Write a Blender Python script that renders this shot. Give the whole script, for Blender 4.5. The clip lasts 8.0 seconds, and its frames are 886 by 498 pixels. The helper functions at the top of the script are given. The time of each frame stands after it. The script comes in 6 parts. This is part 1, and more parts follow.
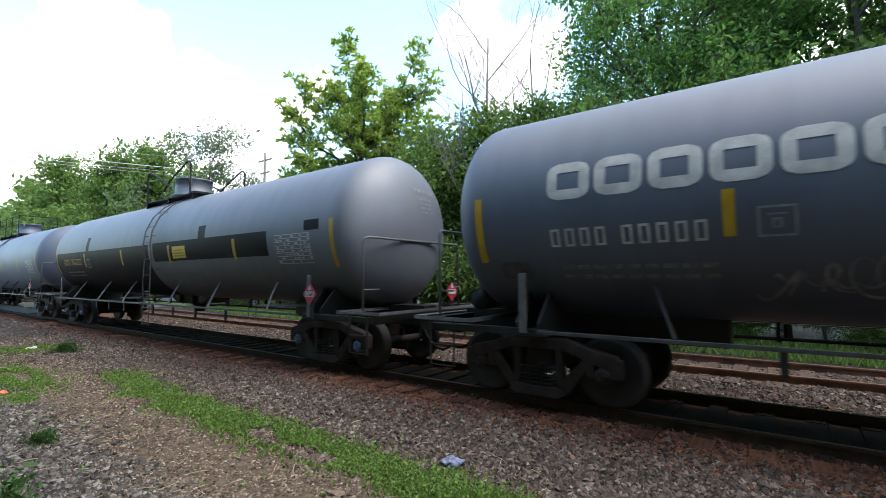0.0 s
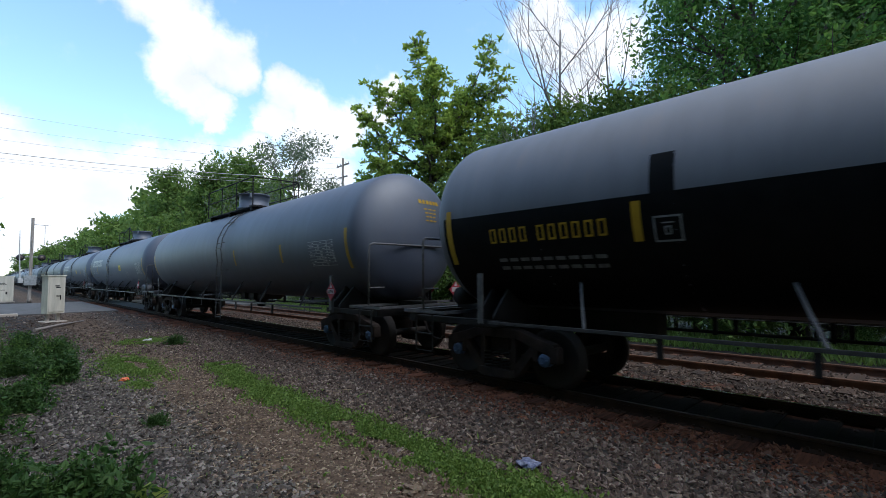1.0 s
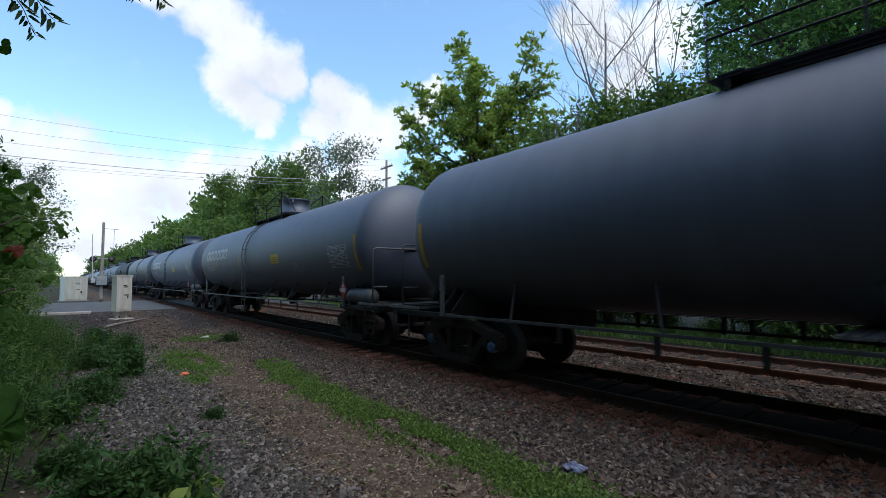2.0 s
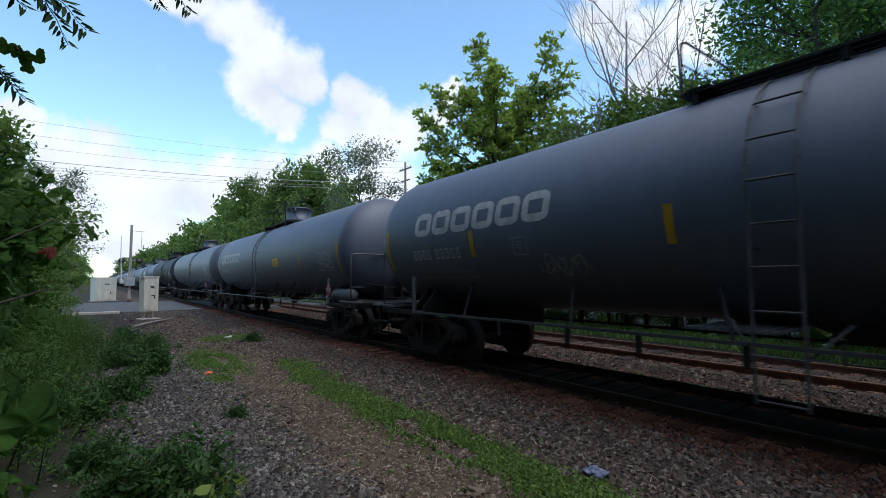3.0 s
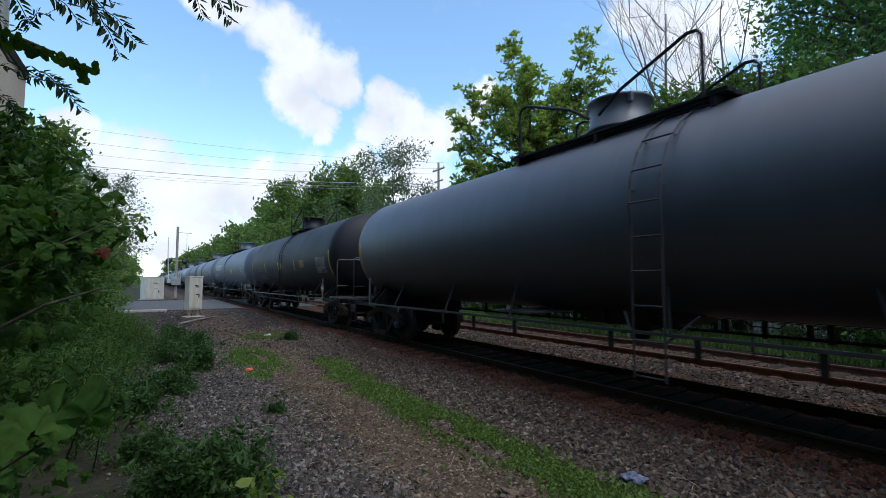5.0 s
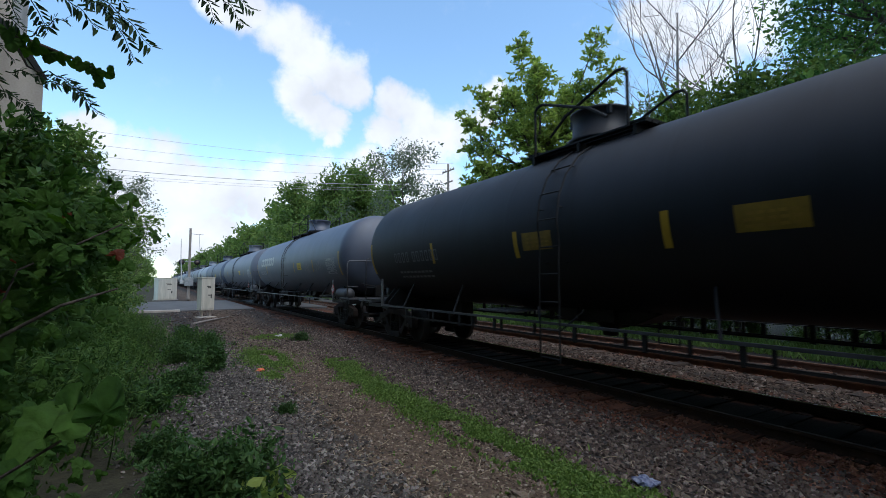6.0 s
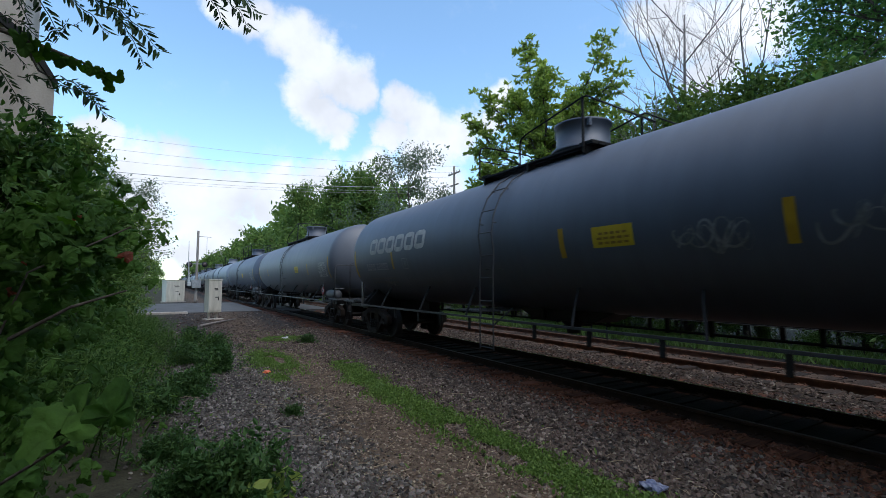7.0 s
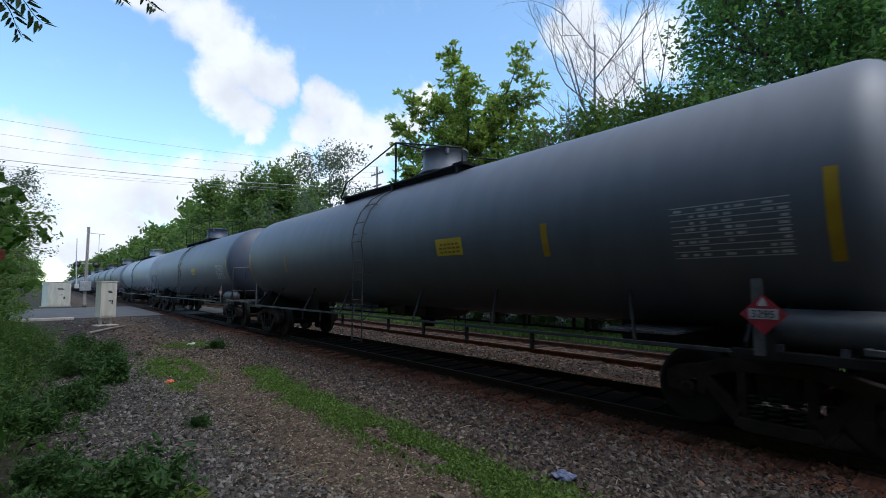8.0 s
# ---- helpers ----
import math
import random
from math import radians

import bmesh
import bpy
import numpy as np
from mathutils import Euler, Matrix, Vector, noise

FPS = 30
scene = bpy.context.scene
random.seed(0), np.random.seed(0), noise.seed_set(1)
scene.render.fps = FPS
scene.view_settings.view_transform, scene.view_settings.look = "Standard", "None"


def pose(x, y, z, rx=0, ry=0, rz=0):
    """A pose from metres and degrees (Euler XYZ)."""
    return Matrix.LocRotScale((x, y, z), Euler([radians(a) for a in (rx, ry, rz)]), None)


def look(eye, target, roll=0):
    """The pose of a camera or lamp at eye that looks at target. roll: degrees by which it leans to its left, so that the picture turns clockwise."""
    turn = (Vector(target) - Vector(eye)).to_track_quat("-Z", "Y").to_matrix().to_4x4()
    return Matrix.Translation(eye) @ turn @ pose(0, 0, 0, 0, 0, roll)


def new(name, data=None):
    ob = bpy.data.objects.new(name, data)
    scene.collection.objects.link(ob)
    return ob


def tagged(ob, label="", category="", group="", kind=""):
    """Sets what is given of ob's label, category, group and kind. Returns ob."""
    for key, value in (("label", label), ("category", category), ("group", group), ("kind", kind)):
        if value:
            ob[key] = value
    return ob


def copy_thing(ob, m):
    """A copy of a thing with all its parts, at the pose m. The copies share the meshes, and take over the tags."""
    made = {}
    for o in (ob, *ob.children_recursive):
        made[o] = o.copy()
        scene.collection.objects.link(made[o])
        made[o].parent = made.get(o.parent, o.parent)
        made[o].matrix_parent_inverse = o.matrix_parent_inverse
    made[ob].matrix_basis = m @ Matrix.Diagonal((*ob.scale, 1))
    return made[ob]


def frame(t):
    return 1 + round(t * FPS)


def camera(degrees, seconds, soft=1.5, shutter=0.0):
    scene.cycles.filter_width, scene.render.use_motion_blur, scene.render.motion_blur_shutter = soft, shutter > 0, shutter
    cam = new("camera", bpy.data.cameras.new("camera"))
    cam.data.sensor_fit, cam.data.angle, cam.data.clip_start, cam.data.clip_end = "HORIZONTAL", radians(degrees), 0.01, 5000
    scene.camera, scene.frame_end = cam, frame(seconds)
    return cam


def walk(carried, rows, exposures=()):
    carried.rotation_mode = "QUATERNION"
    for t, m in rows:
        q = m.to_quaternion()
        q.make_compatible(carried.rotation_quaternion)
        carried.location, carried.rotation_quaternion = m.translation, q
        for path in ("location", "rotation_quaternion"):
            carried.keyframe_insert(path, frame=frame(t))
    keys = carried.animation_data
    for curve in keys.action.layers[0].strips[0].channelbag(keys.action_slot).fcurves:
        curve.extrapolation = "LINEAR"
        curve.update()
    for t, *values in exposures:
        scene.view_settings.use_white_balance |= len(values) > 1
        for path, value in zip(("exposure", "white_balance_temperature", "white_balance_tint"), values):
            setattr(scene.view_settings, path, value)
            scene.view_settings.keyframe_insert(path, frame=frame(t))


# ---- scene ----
# Plan: the rails run along +y, rail heads at z = 0, near track centre x = 7.0, far track x = 10.8.
cam = camera(87.6, 8.0, soft=0.8, shutter=0.07)
EYE = (0.0, 0.0, 1.705)
TURNS = [
    (0.0, -53.30, 3.55, 0.23), (0.5, -48.45, 3.58, 0.30), (1.0, -44.29, 3.50, 0.40), (1.5, -41.12, 3.48, 0.43),
    (3.0, -36.65, 3.75, 0.33), (3.5, -35.80, 3.70, 0.32), (4.0, -34.72, 3.60, 0.28), (4.5, -33.51, 3.70, 0.22),
    (6.0, -31.33, 3.95, 0.10), (6.5, -30.94, 4.08, 0.05), (7.0, -30.60, 4.27, 0.0), (7.5, -30.69, 4.36, 0.03),
    (7.6, -31.23, 4.37, 0.03), (7.7, -32.35, 4.38, 0.05), (7.8, -34.88, 4.40, 0.08), (7.9, -37.51, 4.42, 0.11), (8.0, -40.22, 4.43, 0.14)]
walk(cam, [(t, pose(*EYE, 90 + p, r, y)) for t, y, p, r in TURNS],
     exposures=[(0.0, 1.42, 6300, 11), (0.5, 0.62, 6000, 11), (1.0, 0.32, 5900, 11), (1.5, 0.16, 5850, 11), (3.0, 0.10, 5800, 11), (8.0, 0.08, 5800, 11)])

TRACK_X, FAR_TRACK_X, GAUGE = 7.0, 10.8, 1.505
SPEED = 17.55
rng = np.random.default_rng(7)


# ---- world and sun ----
def sky_way(az, el):
    a, e = radians(az), radians(el)
    return (math.sin(a) * math.cos(e), math.cos(a) * math.cos(e), math.sin(e))


def make_world():
    w = bpy.data.worlds.new("sky")
    scene.world = w
    w.use_nodes = True
    nt = w.node_tree
    n, l = nt.nodes, nt.links
    n.clear()
    out, bg = n.new("ShaderNodeOutputWorld"), n.new("ShaderNodeBackground")
    sky = n.new("ShaderNodeTexSky")
    sky.sky_type, sky.sun_disc = "NISHITA", False
    sky.sun_elevation, sky.sun_rotation = radians(58), radians(165)
    sky.air_density, sky.dust_density, sky.ozone_density = 1.0, 0.6, 2.0
    tc = n.new("ShaderNodeTexCoord")
    nz = n.new("ShaderNodeTexNoise")
    nz.inputs["Scale"].default_value, nz.inputs["Detail"].default_value, nz.inputs["Roughness"].default_value = 11.0, 10.0, 0.6
    l.new(tc.outputs["Generated"], nz.inputs["Vector"])
    nz2 = n.new("ShaderNodeTexNoise")
    nz2.inputs["Scale"].default_value, nz2.inputs["Detail"].default_value = 7.0, 5.0
    l.new(tc.outputs["Generated"], nz2.inputs["Vector"])
    warp = n.new("ShaderNodeTexNoise")
    warp.inputs["Scale"].default_value, warp.inputs["Detail"].default_value, warp.inputs["Roughness"].default_value = 8.0, 9.0, 0.6
    l.new(tc.outputs["Generated"], warp.inputs["Vector"])
    cen = n.new("ShaderNodeVectorMath")
    cen.operation = "SUBTRACT"
    cen.inputs[1].default_value = (0.5, 0.5, 0.5)
    l.new(warp.outputs["Color"], cen.inputs[0])
    bent = n.new("ShaderNodeVectorMath")
    bent.operation = "MULTIPLY_ADD"
    bent.inputs[1].default_value = (0.13, 0.13, 0.13)
    l.new(cen.outputs["Vector"], bent.inputs[0])
    l.new(tc.outputs["Generated"], bent.inputs[2])
    unit = n.new("ShaderNodeVectorMath")
    unit.operation = "NORMALIZE"
    l.new(bent.outputs["Vector"], unit.inputs[0])
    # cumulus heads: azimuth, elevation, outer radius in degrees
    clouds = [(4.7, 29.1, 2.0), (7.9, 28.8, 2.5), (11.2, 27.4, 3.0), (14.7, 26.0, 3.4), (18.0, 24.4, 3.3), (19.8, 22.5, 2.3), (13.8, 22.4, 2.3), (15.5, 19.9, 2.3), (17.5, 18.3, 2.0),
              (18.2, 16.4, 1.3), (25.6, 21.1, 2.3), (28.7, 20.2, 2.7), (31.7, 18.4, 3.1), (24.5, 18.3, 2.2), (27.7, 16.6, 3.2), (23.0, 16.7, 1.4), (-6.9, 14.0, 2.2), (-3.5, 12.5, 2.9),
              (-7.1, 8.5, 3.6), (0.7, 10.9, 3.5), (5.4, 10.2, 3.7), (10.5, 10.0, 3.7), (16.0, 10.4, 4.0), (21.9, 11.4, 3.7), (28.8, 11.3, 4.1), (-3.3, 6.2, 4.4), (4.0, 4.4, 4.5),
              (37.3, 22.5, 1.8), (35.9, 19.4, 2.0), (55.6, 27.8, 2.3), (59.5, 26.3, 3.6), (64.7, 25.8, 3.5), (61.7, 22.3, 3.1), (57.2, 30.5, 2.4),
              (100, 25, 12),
              # clouds overhead and behind, never in view, added to light tank tops and heads
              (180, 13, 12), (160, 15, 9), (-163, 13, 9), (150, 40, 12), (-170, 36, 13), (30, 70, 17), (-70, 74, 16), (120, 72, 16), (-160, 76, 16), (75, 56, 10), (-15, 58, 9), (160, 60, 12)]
    last = None
    for az, el, r in clouds:
        dot = n.new("ShaderNodeVectorMath")
        dot.operation = "DOT_PRODUCT"
        dot.inputs[1].default_value = sky_way(az, el)
        l.new(unit.outputs["Vector"], dot.inputs[0])
        m = n.new("ShaderNodeMapRange")
        m.inputs["From Min"].default_value = math.cos(radians(r * 1.35))
        m.inputs["From Max"].default_value = 1.0
        l.new(dot.outputs["Value"], m.inputs["Value"])
        if last is None:
            last = m.outputs["Result"]
        else:
            mx = n.new("ShaderNodeMath")
            mx.operation = "MAXIMUM"
            l.new(last, mx.inputs[0])
            l.new(m.outputs["Result"], mx.inputs[1])
            last = mx.outputs["Value"]
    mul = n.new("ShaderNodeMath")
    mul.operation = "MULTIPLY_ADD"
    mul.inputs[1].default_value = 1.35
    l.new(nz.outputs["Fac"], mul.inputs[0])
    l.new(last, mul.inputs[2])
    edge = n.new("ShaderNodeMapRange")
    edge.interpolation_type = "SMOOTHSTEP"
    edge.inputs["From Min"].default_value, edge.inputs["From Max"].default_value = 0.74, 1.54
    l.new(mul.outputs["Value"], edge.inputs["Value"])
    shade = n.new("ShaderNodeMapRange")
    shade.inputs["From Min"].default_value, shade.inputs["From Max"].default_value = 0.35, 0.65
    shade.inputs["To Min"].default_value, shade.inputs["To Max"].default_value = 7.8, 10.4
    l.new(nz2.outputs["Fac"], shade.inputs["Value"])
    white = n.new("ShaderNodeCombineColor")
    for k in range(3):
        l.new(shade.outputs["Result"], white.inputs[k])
    # pale haze between the clouds
    tint = n.new("ShaderNodeMix")
    tint.data_type = "RGBA"
    tint.blend_type = "MULTIPLY"
    tint.inputs["Factor"].default_value = 1.0
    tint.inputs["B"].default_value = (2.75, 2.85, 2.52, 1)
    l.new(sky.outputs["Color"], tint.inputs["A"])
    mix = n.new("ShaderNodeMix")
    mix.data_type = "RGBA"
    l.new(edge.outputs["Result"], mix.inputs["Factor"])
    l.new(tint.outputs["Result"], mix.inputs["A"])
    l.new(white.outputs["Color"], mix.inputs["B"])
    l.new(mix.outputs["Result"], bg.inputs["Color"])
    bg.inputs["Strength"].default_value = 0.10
    l.new(bg.outputs["Background"], out.inputs["Surface"])


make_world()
sun = new("sun", bpy.data.lights.new("sun", "SUN"))
sun.data.energy, sun.data.angle, sun.data.color = 1.35, radians(30), (1.0, 0.95, 0.87)
sun.matrix_world = look((30 * 0.137, 30 * -0.512, 30 * 0.848), (0, 0, 0))


# ---- materials ----
MATS = {}


def nodes_of(name):
    m = bpy.data.materials.new(name)
    m.use_nodes = True
    nt = m.node_tree
    bsdf = nt.nodes["Principled BSDF"]
    return m, nt, nt.nodes, nt.links, bsdf


def ramp(n, stops):
    r = n.new("ShaderNodeValToRGB")
    e = r.color_ramp.elements
    e[0].position, e[0].color = stops[0][0], (*stops[0][1], 1)
    e[1].position, e[1].color = stops[-1][0], (*stops[-1][1], 1)
    for p, c in stops[1:-1]:
        x = e.new(p)
        x.color = (*c, 1)
    return r


def noisy(name, dark, light, scale=4.0, fine=60.0, rough=0.7, metal=0.0, bump=0.15, spread=0.25, streak=None, coat=0.0, random=0.0, spec=0.5):
    """Two scales of variation between two colours, with bump; streak stretches the coarse one along z."""
    if name in MATS:
        return MATS[name]
    m, nt, n, l, b = nodes_of(name)
    tc = n.new("ShaderNodeTexCoord")
    mp = n.new("ShaderNodeMapping")
    mp.inputs["Scale"].default_value = streak or (1, 1, 1)
    l.new(tc.outputs["Object"], mp.inputs["Vector"])
    a, f = n.new("ShaderNodeTexNoise"), n.new("ShaderNodeTexNoise")
    a.inputs["Scale"].default_value, a.inputs["Detail"].default_value = scale, 6
    f.inputs["Scale"].default_value, f.inputs["Detail"].default_value = fine, 3
    l.new(mp.outputs["Vector"], a.inputs["Vector"])
    l.new(tc.outputs["Object"], f.inputs["Vector"])
    mixf = n.new("ShaderNodeMath")
    mixf.operation = "MULTIPLY_ADD"
    mixf.inputs[1].default_value = spread
    sub = n.new("ShaderNodeMath")
    sub.operation = "MULTIPLY_ADD"
    sub.inputs[1].default_value, sub.inputs[2].default_value = 1 - spread, 0.0
    l.new(a.outputs["Fac"], sub.inputs[0])
    l.new(f.outputs["Fac"], mixf.inputs[0])
    l.new(sub.outputs["Value"], mixf.inputs[2])
    val = mixf.outputs["Value"]
    if random:
        oi = n.new("ShaderNodeObjectInfo")
        ad = n.new("ShaderNodeMath")
        ad.operation = "MULTIPLY_ADD"
        ad.inputs[1].default_value = random
        l.new(oi.outputs["Random"], ad.inputs[0])
        l.new(val, ad.inputs[2])
        sb = n.new("ShaderNodeMath")
        sb.operation = "SUBTRACT"
        sb.inputs[1].default_value = random / 2
        l.new(ad.outputs["Value"], sb.inputs[0])
        val = sb.outputs["Value"]
    r = ramp(n, [(0.32, dark), (0.68, light)])
    l.new(val, r.inputs["Fac"])
    l.new(r.outputs["Color"], b.inputs["Base Color"])
    rr = n.new("ShaderNodeMapRange")
    rr.inputs["To Min"].default_value, rr.inputs["To Max"].default_value = max(0.05, rough - 0.1), min(1, rough + 0.12)
    l.new(a.outputs["Fac"], rr.inputs["Value"])
    l.new(rr.outputs["Result"], b.inputs["Roughness"])
    b.inputs["Metallic"].default_value = metal
    b.inputs["Specular IOR Level"].default_value = spec
    if bump:
        bp = n.new("ShaderNodeBump")
        bp.inputs["Strength"].default_value, bp.inputs["Distance"].default_value = bump, 0.02
        l.new(mixf.outputs["Value"], bp.inputs["Height"])
        l.new(bp.outputs["Normal"], b.inputs["Normal"])
    MATS[name] = m
    return m


def leafy(name, dark, light, through_light=0.35, rough=0.6, mottle=False):
    if name in MATS:
        return MATS[name]
    m, nt, n, l, b = nodes_of(name)
    g = n.new("ShaderNodeNewGeometry")
    oi = n.new("ShaderNodeObjectInfo")
    ad = n.new("ShaderNodeMath")
    ad.operation = "MULTIPLY_ADD"
    ad.inputs[1].default_value = 0.25
    l.new(oi.outputs["Random"], ad.inputs[0])
    ml = n.new("ShaderNodeMath")
    ml.operation = "MULTIPLY"
    ml.inputs[1].default_value = 0.75
    l.new(g.outputs["Random Per Island"], ml.inputs[0])
    l.new(ml.outputs["Value"], ad.inputs[2])
    mid = tuple((a + c) / 2 for a, c in zip(dark, light))
    r = ramp(n, [(0.0, dark), (0.55, mid), (1.0, light)])
    l.new(ad.outputs["Value"], r.inputs["Fac"])
    colour = r.outputs["Color"]
    if mottle:
        tc = n.new("ShaderNodeTexCoord")
        nz = n.new("ShaderNodeTexNoise")
        nz.inputs["Scale"].default_value, nz.inputs["Detail"].default_value = 38, 5
        l.new(tc.outputs["Object"], nz.inputs["Vector"])
        mt = n.new("ShaderNodeMix")
        mt.data_type, mt.blend_type = "RGBA", "OVERLAY"
        mt.inputs["Factor"].default_value = 0.8
        l.new(colour, mt.inputs["A"])
        l.new(nz.outputs["Fac"], mt.inputs["B"])
        colour = mt.outputs["Result"]
        bp = n.new("ShaderNodeBump")
        bp.inputs["Strength"].default_value, bp.inputs["Distance"].default_value = 0.6, 0.01
        l.new(nz.outputs["Fac"], bp.inputs["Height"])
        l.new(bp.outputs["Normal"], b.inputs["Normal"])
    l.new(colour, b.inputs["Base Color"])
    b.inputs["Roughness"].default_value = rough
    b.inputs["Specular IOR Level"].default_value = 0.2
    tr = n.new("ShaderNodeBsdfTranslucent")
    hs = n.new("ShaderNodeHueSaturation")
    hs.inputs["Value"].default_value, hs.inputs["Saturation"].default_value = 1.5, 1.1
    l.new(r.outputs["Color"], hs.inputs["Color"])
    l.new(hs.outputs["Color"], tr.inputs["Color"])
    mx = n.new("ShaderNodeMixShader")
    mx.inputs["Fac"].default_value = through_light
    l.new(b.outputs["BSDF"], mx.inputs[1])
    l.new(tr.outputs["BSDF"], mx.inputs[2])
    l.new(mx.outputs["Shader"], n["Material Output"].inputs["Surface"])
    MATS[name] = m
    return m


def tank_paint(name, dark, light, rough=0.42, rust=0.0, spec=1.0):
    """Weathered tank enamel: vertical rain streaks, dust, faint weld rings along the shell."""
    if name in MATS:
        return MATS[name]
    m, nt, n, l, b = nodes_of(name)
    tc = n.new("ShaderNodeTexCoord")
    oi = n.new("ShaderNodeObjectInfo")
    off = n.new("ShaderNodeVectorMath")
    off.operation = "ADD"
    l.new(tc.outputs["Object"], off.inputs[0])
    l.new(oi.outputs["Random"], off.inputs[1])
    mp = n.new("ShaderNodeMapping")
    mp.inputs["Scale"].default_value = (0.5, 1.5, 0.4)
    l.new(off.outputs["Vector"], mp.inputs["Vector"])
    st, bl, fn = (n.new("ShaderNodeTexNoise") for _ in range(3))
    st.inputs["Scale"].default_value, st.inputs["Detail"].default_value = 2.2, 7
    bl.inputs["Scale"].default_value, bl.inputs["Detail"].default_value = 0.9, 5
    fn.inputs["Scale"].default_value, fn.inputs["Detail"].default_value = 55, 3
    l.new(mp.outputs["Vector"], st.inputs["Vector"])
    l.new(off.outputs["Vector"], bl.inputs["Vector"])
    l.new(off.outputs["Vector"], fn.inputs["Vector"])
    s1 = n.new("ShaderNodeMath")
    s1.operation = "ADD"
    l.new(st.outputs["Fac"], s1.inputs[0])
    l.new(bl.outputs["Fac"], s1.inputs[1])
    s2 = n.new("ShaderNodeMath")
    s2.operation = "MULTIPLY_ADD"
    s2.inputs[1].default_value = 0.18
    l.new(fn.outputs["Fac"], s2.inputs[0])
    l.new(s1.outputs["Value"], s2.inputs[2])
    r = ramp(n, [(0.0, dark), (1.0, light)])
    mr = n.new("ShaderNodeMapRange")
    mr.inputs["From Min"].default_value, mr.inputs["From Max"].default_value = 0.65, 1.55
    l.new(s2.outputs["Value"], mr.inputs["Value"])
    l.new(mr.outputs["Result"], r.inputs["Fac"])
    col = r.outputs["Color"]
    if rust:
        gt = n.new("ShaderNodeMapRange")
        gt.inputs["From Min"].default_value, gt.inputs["From Max"].default_value = 0.60, 0.74
        gt.inputs["To Max"].default_value = rust
        l.new(st.outputs["Fac"], gt.inputs["Value"])
        mx = n.new("ShaderNodeMix")
        mx.data_type = "RGBA"
        mx.inputs["B"].default_value = (0.13, 0.085, 0.06, 1)
        l.new(gt.outputs["Result"], mx.inputs["Factor"])
        l.new(col, mx.inputs["A"])
        col = mx.outputs["Result"]
    l.new(col, b.inputs["Base Color"])
    rr = n.new("ShaderNodeMapRange")
    rr.inputs["To Min"].default_value, rr.inputs["To Max"].default_value = rough - 0.08, rough + 0.2
    l.new(bl.outputs["Fac"], rr.inputs["Value"])
    l.new(rr.outputs["Result"], b.inputs["Roughness"])
    bp = n.new("ShaderNodeBump")
    bp.inputs["Strength"].default_value, bp.inputs["Distance"].default_value = 0.08, 0.01
    l.new(s2.outputs["Value"], bp.inputs["Height"])
    l.new(bp.outputs["Normal"], b.inputs["Normal"])
    b.inputs["Specular IOR Level"].default_value = spec
    b.inputs["Coat Weight"].default_value, b.inputs["Coat Roughness"].default_value = 0.5 * spec, 0.52
    MATS[name] = m
    return m


def stone_mat(name, colours, rough=0.85):
    if name in MATS:
        return MATS[name]
    m, nt, n, l, b = nodes_of(name)
    g = n.new("ShaderNodeNewGeometry")
    r = ramp(n, [(i / (len(colours) - 1), c) for i, c in enumerate(colours)])
    l.new(g.outputs["Random Per Island"], r.inputs["Fac"])
    tc = n.new("ShaderNodeTexCoord")
    nz = n.new("ShaderNodeTexNoise")
    nz.inputs["Scale"].default_value, nz.inputs["Detail"].default_value = 90, 3
    l.new(tc.outputs["Object"], nz.inputs["Vector"])
    hs = n.new("ShaderNodeMix")
    hs.data_type, hs.blend_type = "RGBA", "OVERLAY"
    hs.inputs["Factor"].default_value = 0.5
    l.new(r.outputs["Color"], hs.inputs["A"])
    l.new(nz.outputs["Color"], hs.inputs["B"])
    l.new(hs.outputs["Result"], b.inputs["Base Color"])
    b.inputs["Roughness"].default_value = rough
    b.inputs["Specular IOR Level"].default_value = 0.25
    MATS[name] = m
    return m


